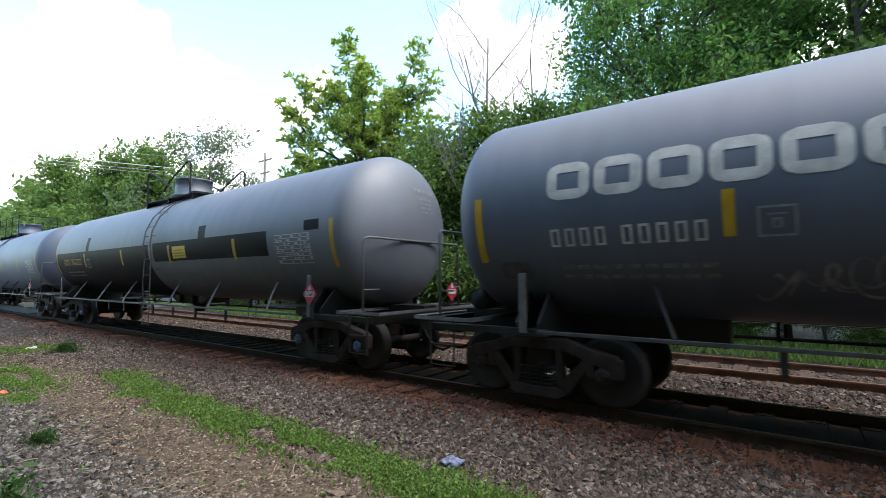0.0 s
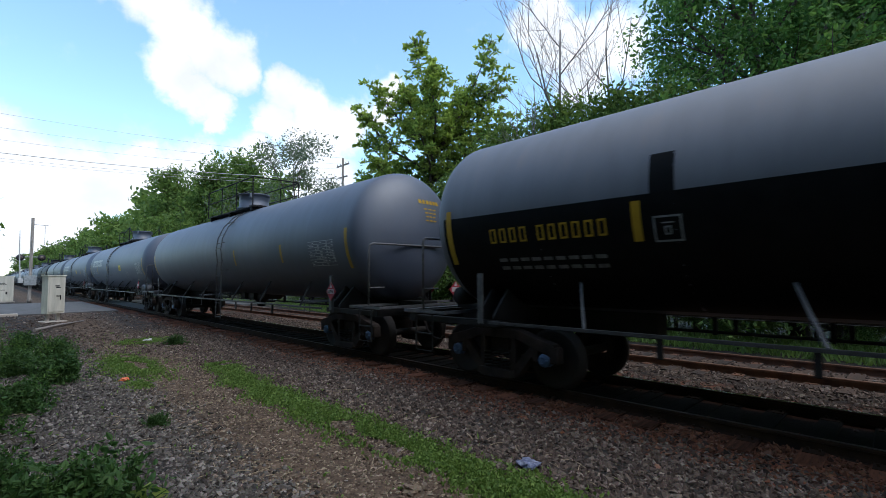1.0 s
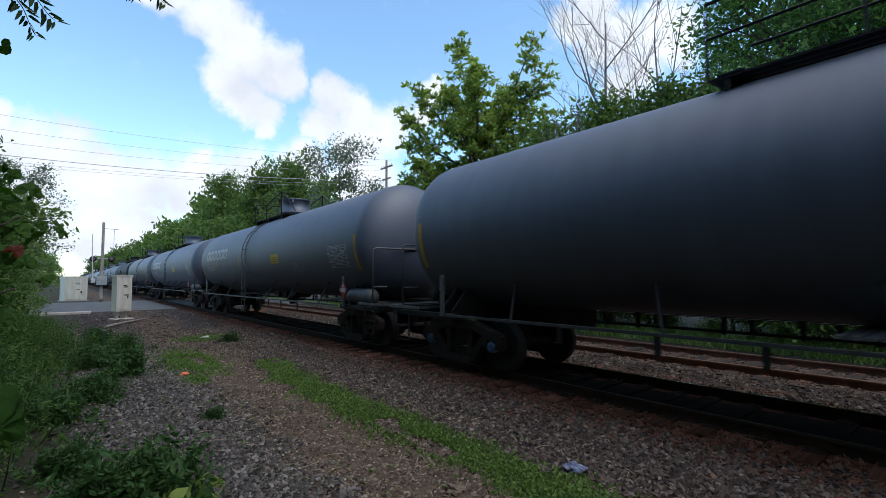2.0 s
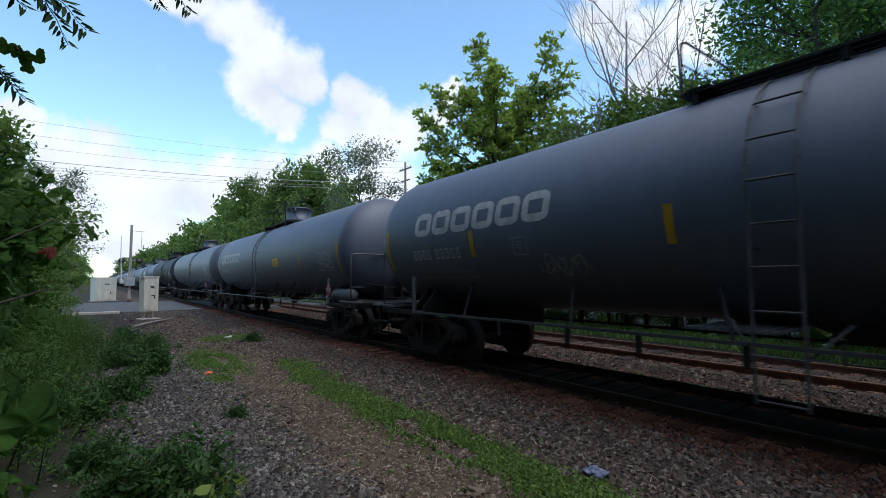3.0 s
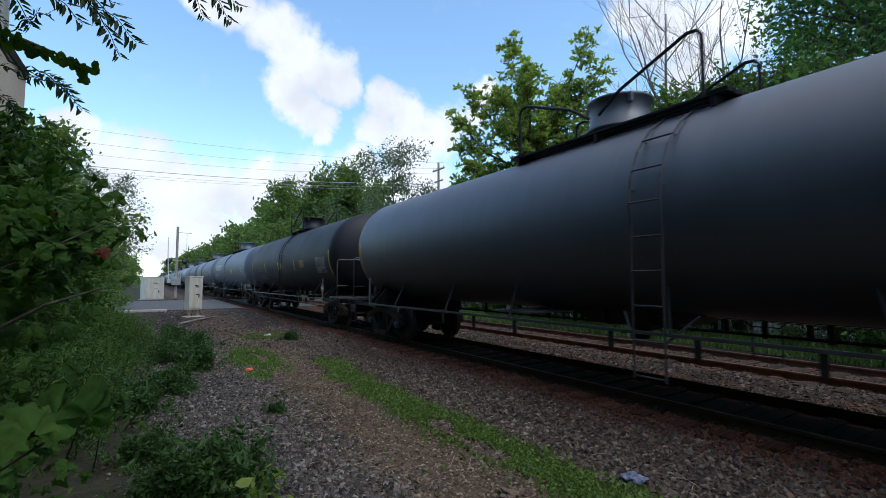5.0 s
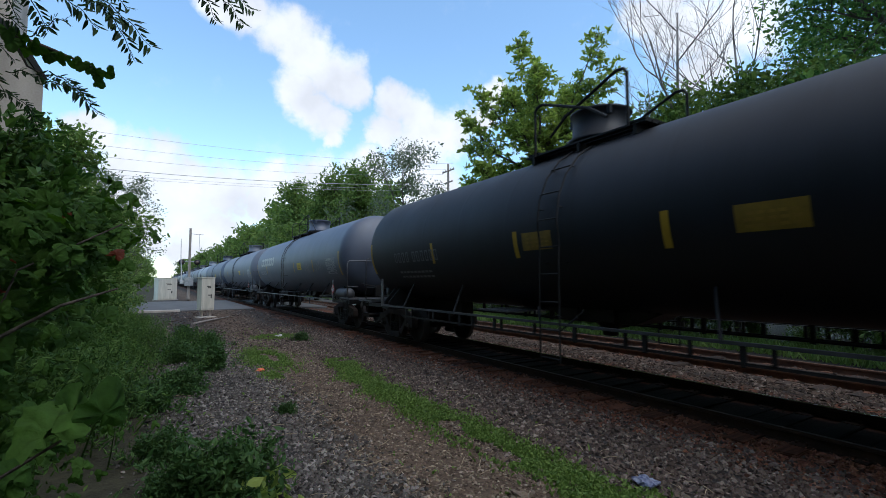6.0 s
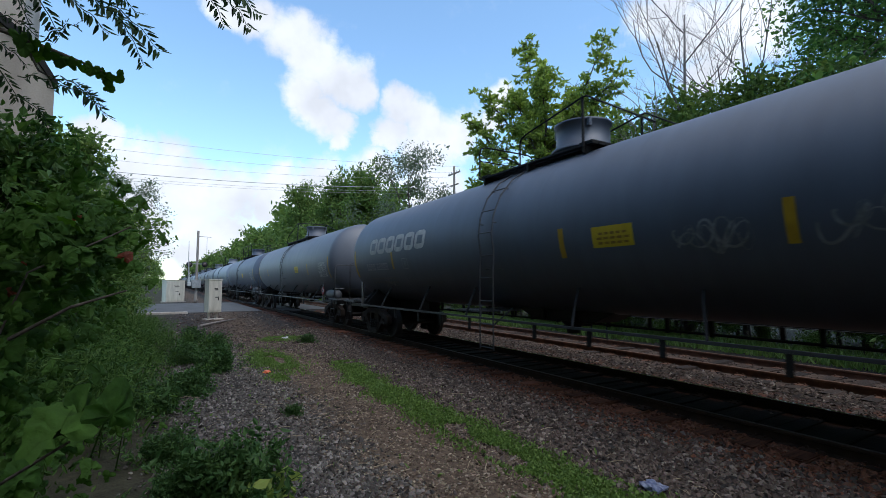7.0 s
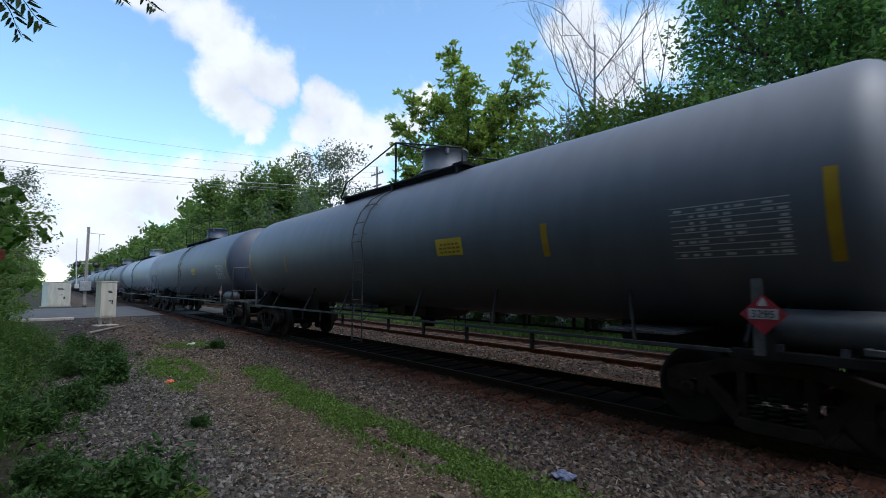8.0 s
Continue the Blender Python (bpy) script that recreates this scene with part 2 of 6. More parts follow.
def ground_mat():
    """Grey gravel, trodden brown dirt, rusty ballast beside the rails and weedy soil beyond, by place."""
    m, nt, n, l, b = nodes_of("ground_soil")
    tc = n.new("ShaderNodeTexCoord")
    xyz = n.new("ShaderNodeSeparateXYZ")
    l.new(tc.outputs["Object"], xyz.inputs["Vector"])
    def tex(scale, detail=5):
        t = n.new("ShaderNodeTexNoise")
        t.inputs["Scale"].default_value, t.inputs["Detail"].default_value = scale, detail
        l.new(tc.outputs["Object"], t.inputs["Vector"])
        return t.outputs["Fac"]
    wob, grain, pebble = tex(0.7, 6), tex(9, 6), tex(42, 4)
    def math(op, a, c, k=None):
        x = n.new("ShaderNodeMath")
        x.operation = op
        for i, v in enumerate((a, c) if k is None else (a, c, k)):
            if isinstance(v, (int, float)):
                x.inputs[i].default_value = v
            else:
                l.new(v, x.inputs[i])
        return x.outputs["Value"]
    xw = math("ADD", xyz.outputs["X"], math("MULTIPLY", math("SUBTRACT", wob, 0.5), 2.2))
    def band(lo, hi, soft):
        a, c = n.new("ShaderNodeMapRange"), n.new("ShaderNodeMapRange")
        a.inputs["From Min"].default_value, a.inputs["From Max"].default_value = lo - soft, lo + soft
        c.inputs["From Min"].default_value, c.inputs["From Max"].default_value = hi + soft, hi - soft
        l.new(xw, a.inputs["Value"])
        l.new(xw, c.inputs["Value"])
        return math("MULTIPLY", a.outputs["Result"], c.outputs["Result"])
    def straight(lo, hi, soft):
        a, c = n.new("ShaderNodeMapRange"), n.new("ShaderNodeMapRange")
        a.inputs["From Min"].default_value, a.inputs["From Max"].default_value = lo - soft, lo + soft
        c.inputs["From Min"].default_value, c.inputs["From Max"].default_value = hi + soft, hi - soft
        l.new(xyz.outputs["X"], a.inputs["Value"])
        l.new(xyz.outputs["X"], c.inputs["Value"])
        return math("MULTIPLY", a.outputs["Result"], c.outputs["Result"])
    def two(c0, c1, fac):
        r = ramp(n, [(0.35, c0), (0.65, c1)])
        l.new(fac, r.inputs["Fac"])
        return r.outputs["Color"]
    def over(base, top, fac):
        x = n.new("ShaderNodeMix")
        x.data_type = "RGBA"
        l.new(fac, x.inputs["Factor"])
        l.new(base, x.inputs["A"])
        l.new(top, x.inputs["B"])
        return x.outputs["Result"]
    mixn = math("ADD", math("MULTIPLY", grain, 0.45), math("ADD", math("MULTIPLY", pebble, 0.35), math("MULTIPLY", tex(1.7, 4), 0.20)))
    col = two((0.018, 0.017, 0.010), (0.060, 0.055, 0.032), mixn)
    col = over(col, two((0.010, 0.009, 0.0085), (0.050, 0.045, 0.042), mixn), band(0.3, 13.2, 0.4))
    col = over(col, two((0.024, 0.015, 0.010), (0.135, 0.095, 0.066), mixn), band(1.7, 3.7, 0.5))
    col = over(col, two((0.042, 0.016, 0.009), (0.21, 0.082, 0.045), mixn), band(5.38, 8.8, 0.35))
    # near-black strip between the rails: shade under the train, painted in
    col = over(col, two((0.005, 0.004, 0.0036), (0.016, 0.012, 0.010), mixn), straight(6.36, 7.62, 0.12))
    col = over(col, two((0.035, 0.022, 0.017), (0.15, 0.105, 0.08), mixn), band(9.4, 12.4, 0.3))
    l.new(col, b.inputs["Base Color"])
    b.inputs["Roughness"].default_value = 0.95
    b.inputs["Specular IOR Level"].default_value = 0.2
    bp = n.new("ShaderNodeBump")
    bp.inputs["Strength"].default_value, bp.inputs["Distance"].default_value = 1.0, 0.04
    l.new(mixn, bp.inputs["Height"])
    l.new(bp.outputs["Normal"], b.inputs["Normal"])
    return m


STEEL = noisy("dark_frame_steel", (0.006, 0.006, 0.007), (0.02, 0.019, 0.019), 6, 70, 0.6, 0.0, 0.2, spec=0.25)
CAST = noisy("dusty_cast_steel", (0.008, 0.006, 0.0052), (0.036, 0.026, 0.022), 5, 60, 0.8, 0.0, 0.3, spec=0.2)
PIPE = noisy("worn_grey_pipe", (0.05, 0.05, 0.055), (0.13, 0.13, 0.135), 8, 80, 0.5, 0.2, 0.1)
RAILBAR = noisy("dusty_side_bar_steel", (0.022, 0.023, 0.026), (0.060, 0.061, 0.066), 8, 80, 0.5, 0.1, 0.1)
WHEEL = noisy("brown_wheel_steel", (0.006, 0.0045, 0.004), (0.018, 0.013, 0.0105), 5, 50, 0.75, 0.2, 0.2)
TREAD = noisy("polished_tread", (0.25, 0.24, 0.23), (0.45, 0.44, 0.42), 9, 60, 0.3, 0.9, 0.05)
RUST = noisy("rusty_rail", (0.055, 0.025, 0.014), (0.17, 0.075, 0.04), 5, 70, 0.85, 0.1, 0.3)
RAILTOP = noisy("shiny_rail_head", (0.40, 0.39, 0.38), (0.62, 0.60, 0.58), 6, 90, 0.24, 0.9, 0.03)
# dull dark head: reflection of the black tank bellies, put into the colour
DARKTOP = noisy("brown_stained_rail_head", (0.020, 0.013, 0.010), (0.060, 0.040, 0.030), 6, 90, 0.5, 0.2, 0.1, spec=0.3)
DULLTOP = noisy("rusty_rail_head", (0.10, 0.05, 0.03), (0.24, 0.12, 0.075), 6, 90, 0.6, 0.3, 0.1)
SHADETIE = noisy("oil_stained_tie", (0.040, 0.016, 0.009), (0.185, 0.076, 0.043), 7, 60, 0.9, 0, 0.5, streak=(0.25, 3, 3), random=0.35, spec=0.2)
# brown rail steel darkened to carry the shadow of the cars above
SHADERAIL = noisy("oily_brown_rail", (0.010, 0.006, 0.0045), (0.035, 0.019, 0.012), 5, 70, 0.85, 0.1, 0.3, spec=0.2)
# tie middles go near black: the shade beneath the cars, mixed into the colour
tie_nodes = SHADETIE.node_tree
bsdf = tie_nodes.nodes["Principled BSDF"]
painted = bsdf.inputs["Base Color"].links[0].from_socket
place, split, far_off, fade, shade_mix = (tie_nodes.nodes.new("ShaderNode" + k) for k in ("TexCoord", "SeparateXYZ", "Math", "MapRange", "Mix"))
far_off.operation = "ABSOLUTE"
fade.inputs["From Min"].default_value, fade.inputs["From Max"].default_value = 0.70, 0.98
shade_mix.data_type = "RGBA"
shade_mix.inputs["A"].default_value = (0.007, 0.0055, 0.005, 1)
tie_nodes.links.new(place.outputs["Object"], split.inputs["Vector"])
tie_nodes.links.new(split.outputs["X"], far_off.inputs[0])
tie_nodes.links.new(far_off.outputs["Value"], fade.inputs["Value"])
tie_nodes.links.new(fade.outputs["Result"], shade_mix.inputs["Factor"])
tie_nodes.links.new(painted, shade_mix.inputs["B"])
tie_nodes.links.new(shade_mix.outputs["Result"], bsdf.inputs["Base Color"])
TIE = noisy("weathered_tie", (0.02, 0.013, 0.010), (0.085, 0.052, 0.036), 7, 60, 0.9, 0, 0.5, streak=(0.25, 3, 3), random=0.35)
YELLOW = noisy("yellow_reflector", (0.34, 0.19, 0.005), (0.50, 0.31, 0.012), 5, 60, 0.5, 0, 0.05)
PANELYEL = noisy("yellow_panel_paint", (0.55, 0.38, 0.01), (0.70, 0.50, 0.02), 5, 60, 0.5, 0, 0.05)
DULLPANEL = noisy("dim_yellow_panel", (0.16, 0.095, 0.006), (0.28, 0.17, 0.01), 5, 60, 0.6, 0, 0.05)
WHITE = noisy("faded_white_paint", (0.33, 0.32, 0.31), (0.56, 0.55, 0.53), 6, 40, 0.6, 0, 0.05)
SIGNWHITE = noisy("dull_white_sign", (0.34, 0.33, 0.34), (0.48, 0.47, 0.48), 9, 40, 0.6, 0, 0.03)
DIMWHITE = noisy("worn_white_stencil", (0.12, 0.125, 0.13), (0.30, 0.31, 0.32), 9, 40, 0.6, 0, 0.05)
TABLEINK = noisy("faded_table_stencil", (0.36, 0.36, 0.37), (0.60, 0.60, 0.60), 14, 60, 0.6, 0, 0.0)
BLACK = noisy("black_panel_paint", (0.002, 0.0025, 0.0035), (0.007, 0.0075, 0.009), 4, 50, 0.5, 0, 0.05, spec=0.12)
REDSIGN = noisy("red_placard", (0.24, 0.014, 0.028), (0.36, 0.025, 0.042), 8, 60, 0.5, 0, 0.03)
INK = noisy("black_ink", (0.01, 0.01, 0.01), (0.03, 0.03, 0.03), 8, 60, 0.6, 0, 0)
CABINET = noisy("beige_cabinet_steel", (0.42, 0.40, 0.33), (0.64, 0.60, 0.51), 2, 30, 0.55, 0, 0.08, streak=(3, 3, 0.5))
GALV = noisy("galvanised_steel", (0.25, 0.26, 0.26), (0.42, 0.43, 0.43), 8, 60, 0.45, 0.5, 0.05)
WOODPOLE = noisy("grey_pole_wood", (0.10, 0.085, 0.07), (0.27, 0.24, 0.21), 6, 50, 0.9, 0, 0.4, streak=(4, 4, 0.3))
CONCRETE = noisy("stained_concrete", (0.30, 0.26, 0.22), (0.52, 0.46, 0.40), 0.8, 25, 0.9, 0, 0.3, streak=(1.5, 1.5, 0.35))
ASPHALT = noisy("pale_worn_asphalt", (0.055, 0.053, 0.053), (0.11, 0.108, 0.107), 1.2, 70, 0.9, 0, 0.3)
BARK = noisy("brown_bark", (0.035, 0.028, 0.022), (0.13, 0.105, 0.085), 6, 50, 0.95, 0, 0.7, streak=(4, 4, 0.5))
DEADWOOD = noisy("grey_dead_wood", (0.13, 0.11, 0.10), (0.30, 0.27, 0.25), 5, 50, 0.9, 0, 0.4, streak=(4, 4, 0.5))
LEAF = leafy("tree_leaf", (0.060, 0.112, 0.028), (0.185, 0.255, 0.065))
LEAFLIGHT = leafy("sunny_leaf", (0.080, 0.140, 0.034), (0.36, 0.43, 0.11), 0.58)
LEAFDARK = leafy("shade_leaf", (0.042, 0.105, 0.030), (0.175, 0.285, 0.080), 0.5)
LEAFPALE = leafy("grey_green_leaf", (0.075, 0.10, 0.065), (0.19, 0.22, 0.14), 0.4)
VINELEAF = leafy("vine_leaf", (0.014, 0.046, 0.006), (0.078, 0.145, 0.020), 0.33, 0.8, True)
# very dark green: the backlit look against the sky, set in the colour
BRANCHLEAF = leafy("dark_feathered_leaf", (0.008, 0.024, 0.007), (0.034, 0.070, 0.018), 0.15, 0.6)
WEED = leafy("weed_leaf", (0.020, 0.060, 0.011), (0.125, 0.205, 0.048), 0.35)
WEEDDARK = leafy("dull_weed_leaf", (0.016, 0.050, 0.014), (0.074, 0.135, 0.038), 0.35)
GRASS = leafy("grass_blade", (0.050, 0.102, 0.022), (0.172, 0.248, 0.062), 0.35)
VERGE = leafy("verge_grass_blade", (0.085, 0.15, 0.035), (0.26, 0.34, 0.10), 0.45)
THICKET = leafy("thicket_leaf", (0.020, 0.058, 0.012), (0.105, 0.175, 0.040), 0.33, 0.5)
DRYLEAF = leafy("dry_red_leaf", (0.14, 0.03, 0.015), (0.24, 0.07, 0.03), 0.3)
STONE = stone_mat("grey_gravel_stone", [(0.014, 0.012, 0.011), (0.060, 0.053, 0.048), (0.118, 0.105, 0.095), (0.042, 0.034, 0.029), (0.23, 0.208, 0.188)])
PATHSTONE = stone_mat("brown_path_stone", [(0.026, 0.017, 0.011), (0.125, 0.092, 0.064), (0.22, 0.174, 0.128), (0.056, 0.037, 0.026), (0.33, 0.27, 0.205)])
RUSTSTONE = stone_mat("rusty_ballast_stone", [(0.024, 0.009, 0.005), (0.125, 0.048, 0.025), (0.185, 0.080, 0.045), (0.070, 0.025, 0.013), (0.21, 0.115, 0.08)])
BALLAST = stone_mat("dusty_ballast_stone", [(0.014, 0.0095, 0.008), (0.062, 0.045, 0.037), (0.112, 0.085, 0.070), (0.038, 0.024, 0.018), (0.22, 0.182, 0.155)])


# ---- mesh helpers ----
def box(bm, x0, x1, y0, y1, z0, z1, bevel=0.0):
    vs = [bm.verts.new((x, y, z)) for x in (x0, x1) for y in (y0, y1) for z in (z0, z1)]
    fs = [bm.faces.new([vs[i] for i in f]) for f in ((0, 1, 3, 2), (4, 6, 7, 5), (0, 4, 5, 1), (2, 3, 7, 6), (0, 2, 6, 4), (1, 5, 7, 3))]
    if bevel:
        bmesh.ops.bevel(bm, geom=list({e for f in fs for e in f.edges}), offset=bevel, segments=2, affect="EDGES", profile=0.6)


def tube(bm, pts, r, seg=8, closed=False, r_end=None):
    """A round bar swept along points; r_end tapers it."""
    pts = [Vector(p) for p in pts]
    rings, up = [], None
    for i, p in enumerate(pts):
        a, c = pts[max(i - 1, 0)], pts[min(i + 1, len(pts) - 1)]
        if closed:
            a, c = pts[i - 1], pts[(i + 1) % len(pts)]
        t = (c - a).normalized()
        if up is None:
            up = t.orthogonal().normalized()
        up = (up - t * up.dot(t)).normalized()
        side = t.cross(up)
        rad = r if r_end is None else r + (r_end - r) * i / max(1, len(pts) - 1)
        rings.append([bm.verts.new(p + (up * math.cos(k) + side * math.sin(k)) * rad) for k in (2 * math.pi * j / seg for j in range(seg))])
    pairs = list(zip(rings, rings[1:])) + ([(rings[-1], rings[0])] if closed else [])
    for a, c in pairs:
        for j in range(seg):
            f = bm.faces.new((a[j], a[(j + 1) % seg], c[(j + 1) % seg], c[j]))
            f.smooth = seg > 6
    if not closed:
        bm.faces.new(rings[0][::-1])
        bm.faces.new(rings[-1])


def prism(bm, poly, x0, x1, bevel=0.0):
    """A (y, z) outline extruded along x."""
    a = [bm.verts.new((x0, y, z)) for y, z in poly]
    c = [bm.verts.new((x1, y, z)) for y, z in poly]
    k = len(poly)
    fs = [bm.faces.new(a[::-1]), bm.faces.new(c)]
    fs += [bm.faces.new((a[i], a[(i + 1) % k], c[(i + 1) % k], c[i])) for i in range(k)]
    bmesh.ops.recalc_face_normals(bm, faces=fs)
    if bevel:
        bmesh.ops.bevel(bm, geom=list({e for f in fs for e in f.edges}), offset=bevel, segments=2, affect="EDGES", profile=0.6)


def lathe(bm, prof, axis="x", seg=32, centre=(0, 0, 0), smooth=True):
    """Turns a (distance along axis, radius) profile; zero radii close it."""
    rings = []
    for d, r in prof:
        ring = []
        for j in range(1 if r == 0 else seg):
            k = 2 * math.pi * j / seg
            u, v = r * math.cos(k), r * math.sin(k)
            p = {"x": (d, u, v), "y": (u, d, v), "z": (u, v, d)}[axis]
            ring.append(bm.verts.new((p[0] + centre[0], p[1] + centre[1], p[2] + centre[2])))
        rings.append(ring)
    fs = []
    for a, c in zip(rings, rings[1:]):
        for j in range(seg):
            q = [a[j % len(a)], a[(j + 1) % len(a)], c[(j + 1) % len(c)], c[j % len(c)]]
            q = list(dict.fromkeys(q))
            if len(q) > 2:
                f = bm.faces.new(q)
                f.smooth = smooth
                fs.append(f)
    bmesh.ops.recalc_face_normals(bm, faces=fs)


def to_mesh(name, bm, *mats):
    me = bpy.data.meshes.new(name)
    bm.to_mesh(me)
    bm.free()
    for m in mats:
        me.materials.append(m)
    return me


def put(name, me, parent=None, m=None, label=""):
    ob = new(name, me)
    ob.parent = parent
    if m is not None:
        ob.matrix_basis = m
    if label:
        ob["label"] = label
    return ob


def part(name, bm, material, parent, label="", m=None):
    return put(name, to_mesh(name, bm, material), parent, m, label)


def group_at(name, m, label, category, group="", kind=""):
    e = new(name)
    e.matrix_basis = m
    return tagged(e, label, category, group, kind)


CACHE = {}


def shared(key, build, *mats):
    if key not in CACHE:
        bm = bmesh.new()
        build(bm)
        CACHE[key] = to_mesh(key.split(":")[0], bm, *mats)
    return CACHE[key]


def text_mesh(body, size, mat):
    key = "lettering:" + body + str(size)
    if key not in CACHE:
        cu = bpy.data.curves.new("lettering", "FONT")
        cu.body, cu.size, cu.align_x, cu.align_y, cu.extrude = body, size, "CENTER", "CENTER", 0.002
        ob = bpy.data.objects.new("lettering", cu)
        scene.collection.objects.link(ob)
        me = bpy.data.meshes.new_from_object(ob)
        bpy.data.objects.remove(ob)
        me.materials.append(mat)
        CACHE[key] = me
    return CACHE[key]


# ---- ground, road and tracks ----
def ground_z(x, y):
    n = noise.noise(Vector((x * 0.35, y * 0.35, 0))) * 0.05 + noise.noise(Vector((x * 1.6, y * 1.6, 3))) * 0.025
    near = math.exp(-((x * x + y * y) / 900.0))
    z = -0.20 + n * near
    bed = max(0.0, 1 - max(0.0, abs(x - TRACK_X) - 1.45) / 0.7)
    bed2 = max(0.0, 1 - max(0.0, abs(x - FAR_TRACK_X) - 1.45) / 0.7)
    z = z * (1 - max(bed, bed2)) + ((-0.160 if bed > bed2 else -0.150) + n * 0.35 * near) * max(bed, bed2)
    lift = min(1.0, max(0.0, (y - 23) / 6.0)) * min(1.0, max(0.0, (56 - y) / 6.0))
    return z + lift * 0.14 * (1 - max(bed, bed2))


def make_ground():
    def steps(spans):
        out = []
        for a, c, s in spans:
            out += list(np.arange(a, c, s))
        return out + [spans[-1][1]]
    xs = steps([(-1500, -200, 260), (-200, -40, 32), (-40, -8, 4), (-8, -2, 0.6), (-2, 14, 0.16), (14, 30, 1.6), (30, 200, 34), (200, 1500, 260)])
    ys = steps([(-1500, -200, 260), (-200, -30, 34), (-30, -4, 2), (-4, 12, 0.16), (12, 30, 0.4), (30, 70, 1.6), (70, 250, 15), (250, 1500, 250)])
    vs = [(x, y, ground_z(x, y)) for y in ys for x in xs]
    w = len(xs)
    fs = [(j * w + i, j * w + i + 1, (j + 1) * w + i + 1, (j + 1) * w + i) for j in range(len(ys) - 1) for i in range(w - 1)]
    me = bpy.data.meshes.new("ground")
    me.from_pydata(vs, [], fs)
    me.shade_smooth()
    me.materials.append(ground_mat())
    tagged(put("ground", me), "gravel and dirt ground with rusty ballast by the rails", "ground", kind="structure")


def make_road():
    bm = bmesh.new()
    box(bm, -60, 5.2, 31.5, 46.5, -0.3, -0.015, 0.02)
    box(bm, 6.35, 7.65, 31.5, 46.5, -0.3, -0.02, 0.02)
    box(bm, 7.9, 9.85, 31.5, 46.5, -0.3, -0.02, 0.02)
    box(bm, 12.0, 60, 31.5, 46.5, -0.3, -0.015, 0.02)
    road = part("road", bm, ASPHALT, None)
    tagged(road, "pale worn asphalt road over the level crossing", "road", kind="structure")
    bm = bmesh.new()
    box(bm, -6, 1.0, 30.9, 31.4, -0.3, 0.06, 0.03)
    kerb = part("kerb", bm, CONCRETE, None)
    tagged(kerb, "pale concrete kerb along the crossing road", "kerb", kind="structure")


RAIL_PROFILE = [(-0.076, -0.18), (0.076, -0.18), (0.076, -0.165), (0.02, -0.15), (0.012, -0.13), (0.012, -0.045), (0.036, -0.035), (0.036, -0.006),
                (0.028, 0.0), (-0.028, 0.0), (-0.036, -0.006), (-0.036, -0.035), (-0.012, -0.045), (-0.012, -0.13), (-0.02, -0.15), (-0.076, -0.165)]


def rail_mesh(name, top, body):
    ys = [-60, -20, 0, 20, 60, 160, 520]
    vs, fs, idx = [], [], []
    k = len(RAIL_PROFILE)
    for y in ys:
        vs += [(x, y, z) for x, z in RAIL_PROFILE]
    for j in range(len(ys) - 1):
        for i in range(k):
            fs.append((j * k + i, j * k + (i + 1) % k, (j + 1) * k + (i + 1) % k, (j + 1) * k + i))
            idx.append(1 if i == 8 else 0)
    me = bpy.data.meshes.new(name)
    me.from_pydata(vs, [], fs)
    me.materials.append(body)
    me.materials.append(top)
    me.polygons.foreach_set("material_index", idx)
    return me


def make_track(cx, top, label, worn):
    track = group_at("track", pose(cx, 0, 0), label, "railway track", kind="structure")
    for s in (-1, 1):
        me = rail_mesh("rail", DARKTOP if worn and s < 0 else top, SHADERAIL if worn else RUST)
        put("rail", me, track, pose(s * GAUGE / 2, 0, 0), ("oily brown rail", "rail with bright worn head")[s > 0] if worn else "brown rusty rail")
    kinds = []
    for k in range(5):
        bm = bmesh.new()
        box(bm, -1.29, 1.29, -0.115, 0.115, -0.34, -0.135, 0.012)
        for v in bm.verts:
            v.co += Vector((rng.normal(0, 0.02) if abs(v.co.x) > 1.2 else 0, rng.normal(0, 0.006), rng.normal(0, 0.006)))
        kinds.append(to_mesh("tie", bm, SHADETIE if worn else TIE))
    bm = bmesh.new()
    box(bm, -0.19, 0.19, -0.09, 0.09, -0.15, -0.128, 0.004)
    for sx, sy in ((-0.09, 0.05), (0.09, -0.05), (-0.09, -0.05), (0.09, 0.05)):
        box(bm, sx - 0.012, sx + 0.012, sy - 0.012, sy + 0.012, -0.14, -0.10)
    plate = to_mesh("tie_plate", bm, SHADERAIL if worn else RUST)
    rest = bmesh.new()
    y, count = -14.0, 0
    while y < 250:
        jit = rng.normal(0, 0.02)
        if y < 46:
            t = put("tie", kinds[count % 5], track, pose(rng.normal(0, 0.03), y + jit, rng.normal(0, 0.006), 0, 0, rng.normal(0, 0.7)))
            for s in (-1, 1):
                put("tie_plate", plate, t, pose(s * GAUGE / 2, 0, 0))
        elif not 31 < y < 47:
            box(rest, -1.29, 1.29, y - 0.115, y + 0.115, -0.34, -0.135)
        y += 0.53
        count += 1
    far = part("tie", rest, TIE, track, "weathered ties running on into the distance")
    far["kind"] = "stuff"


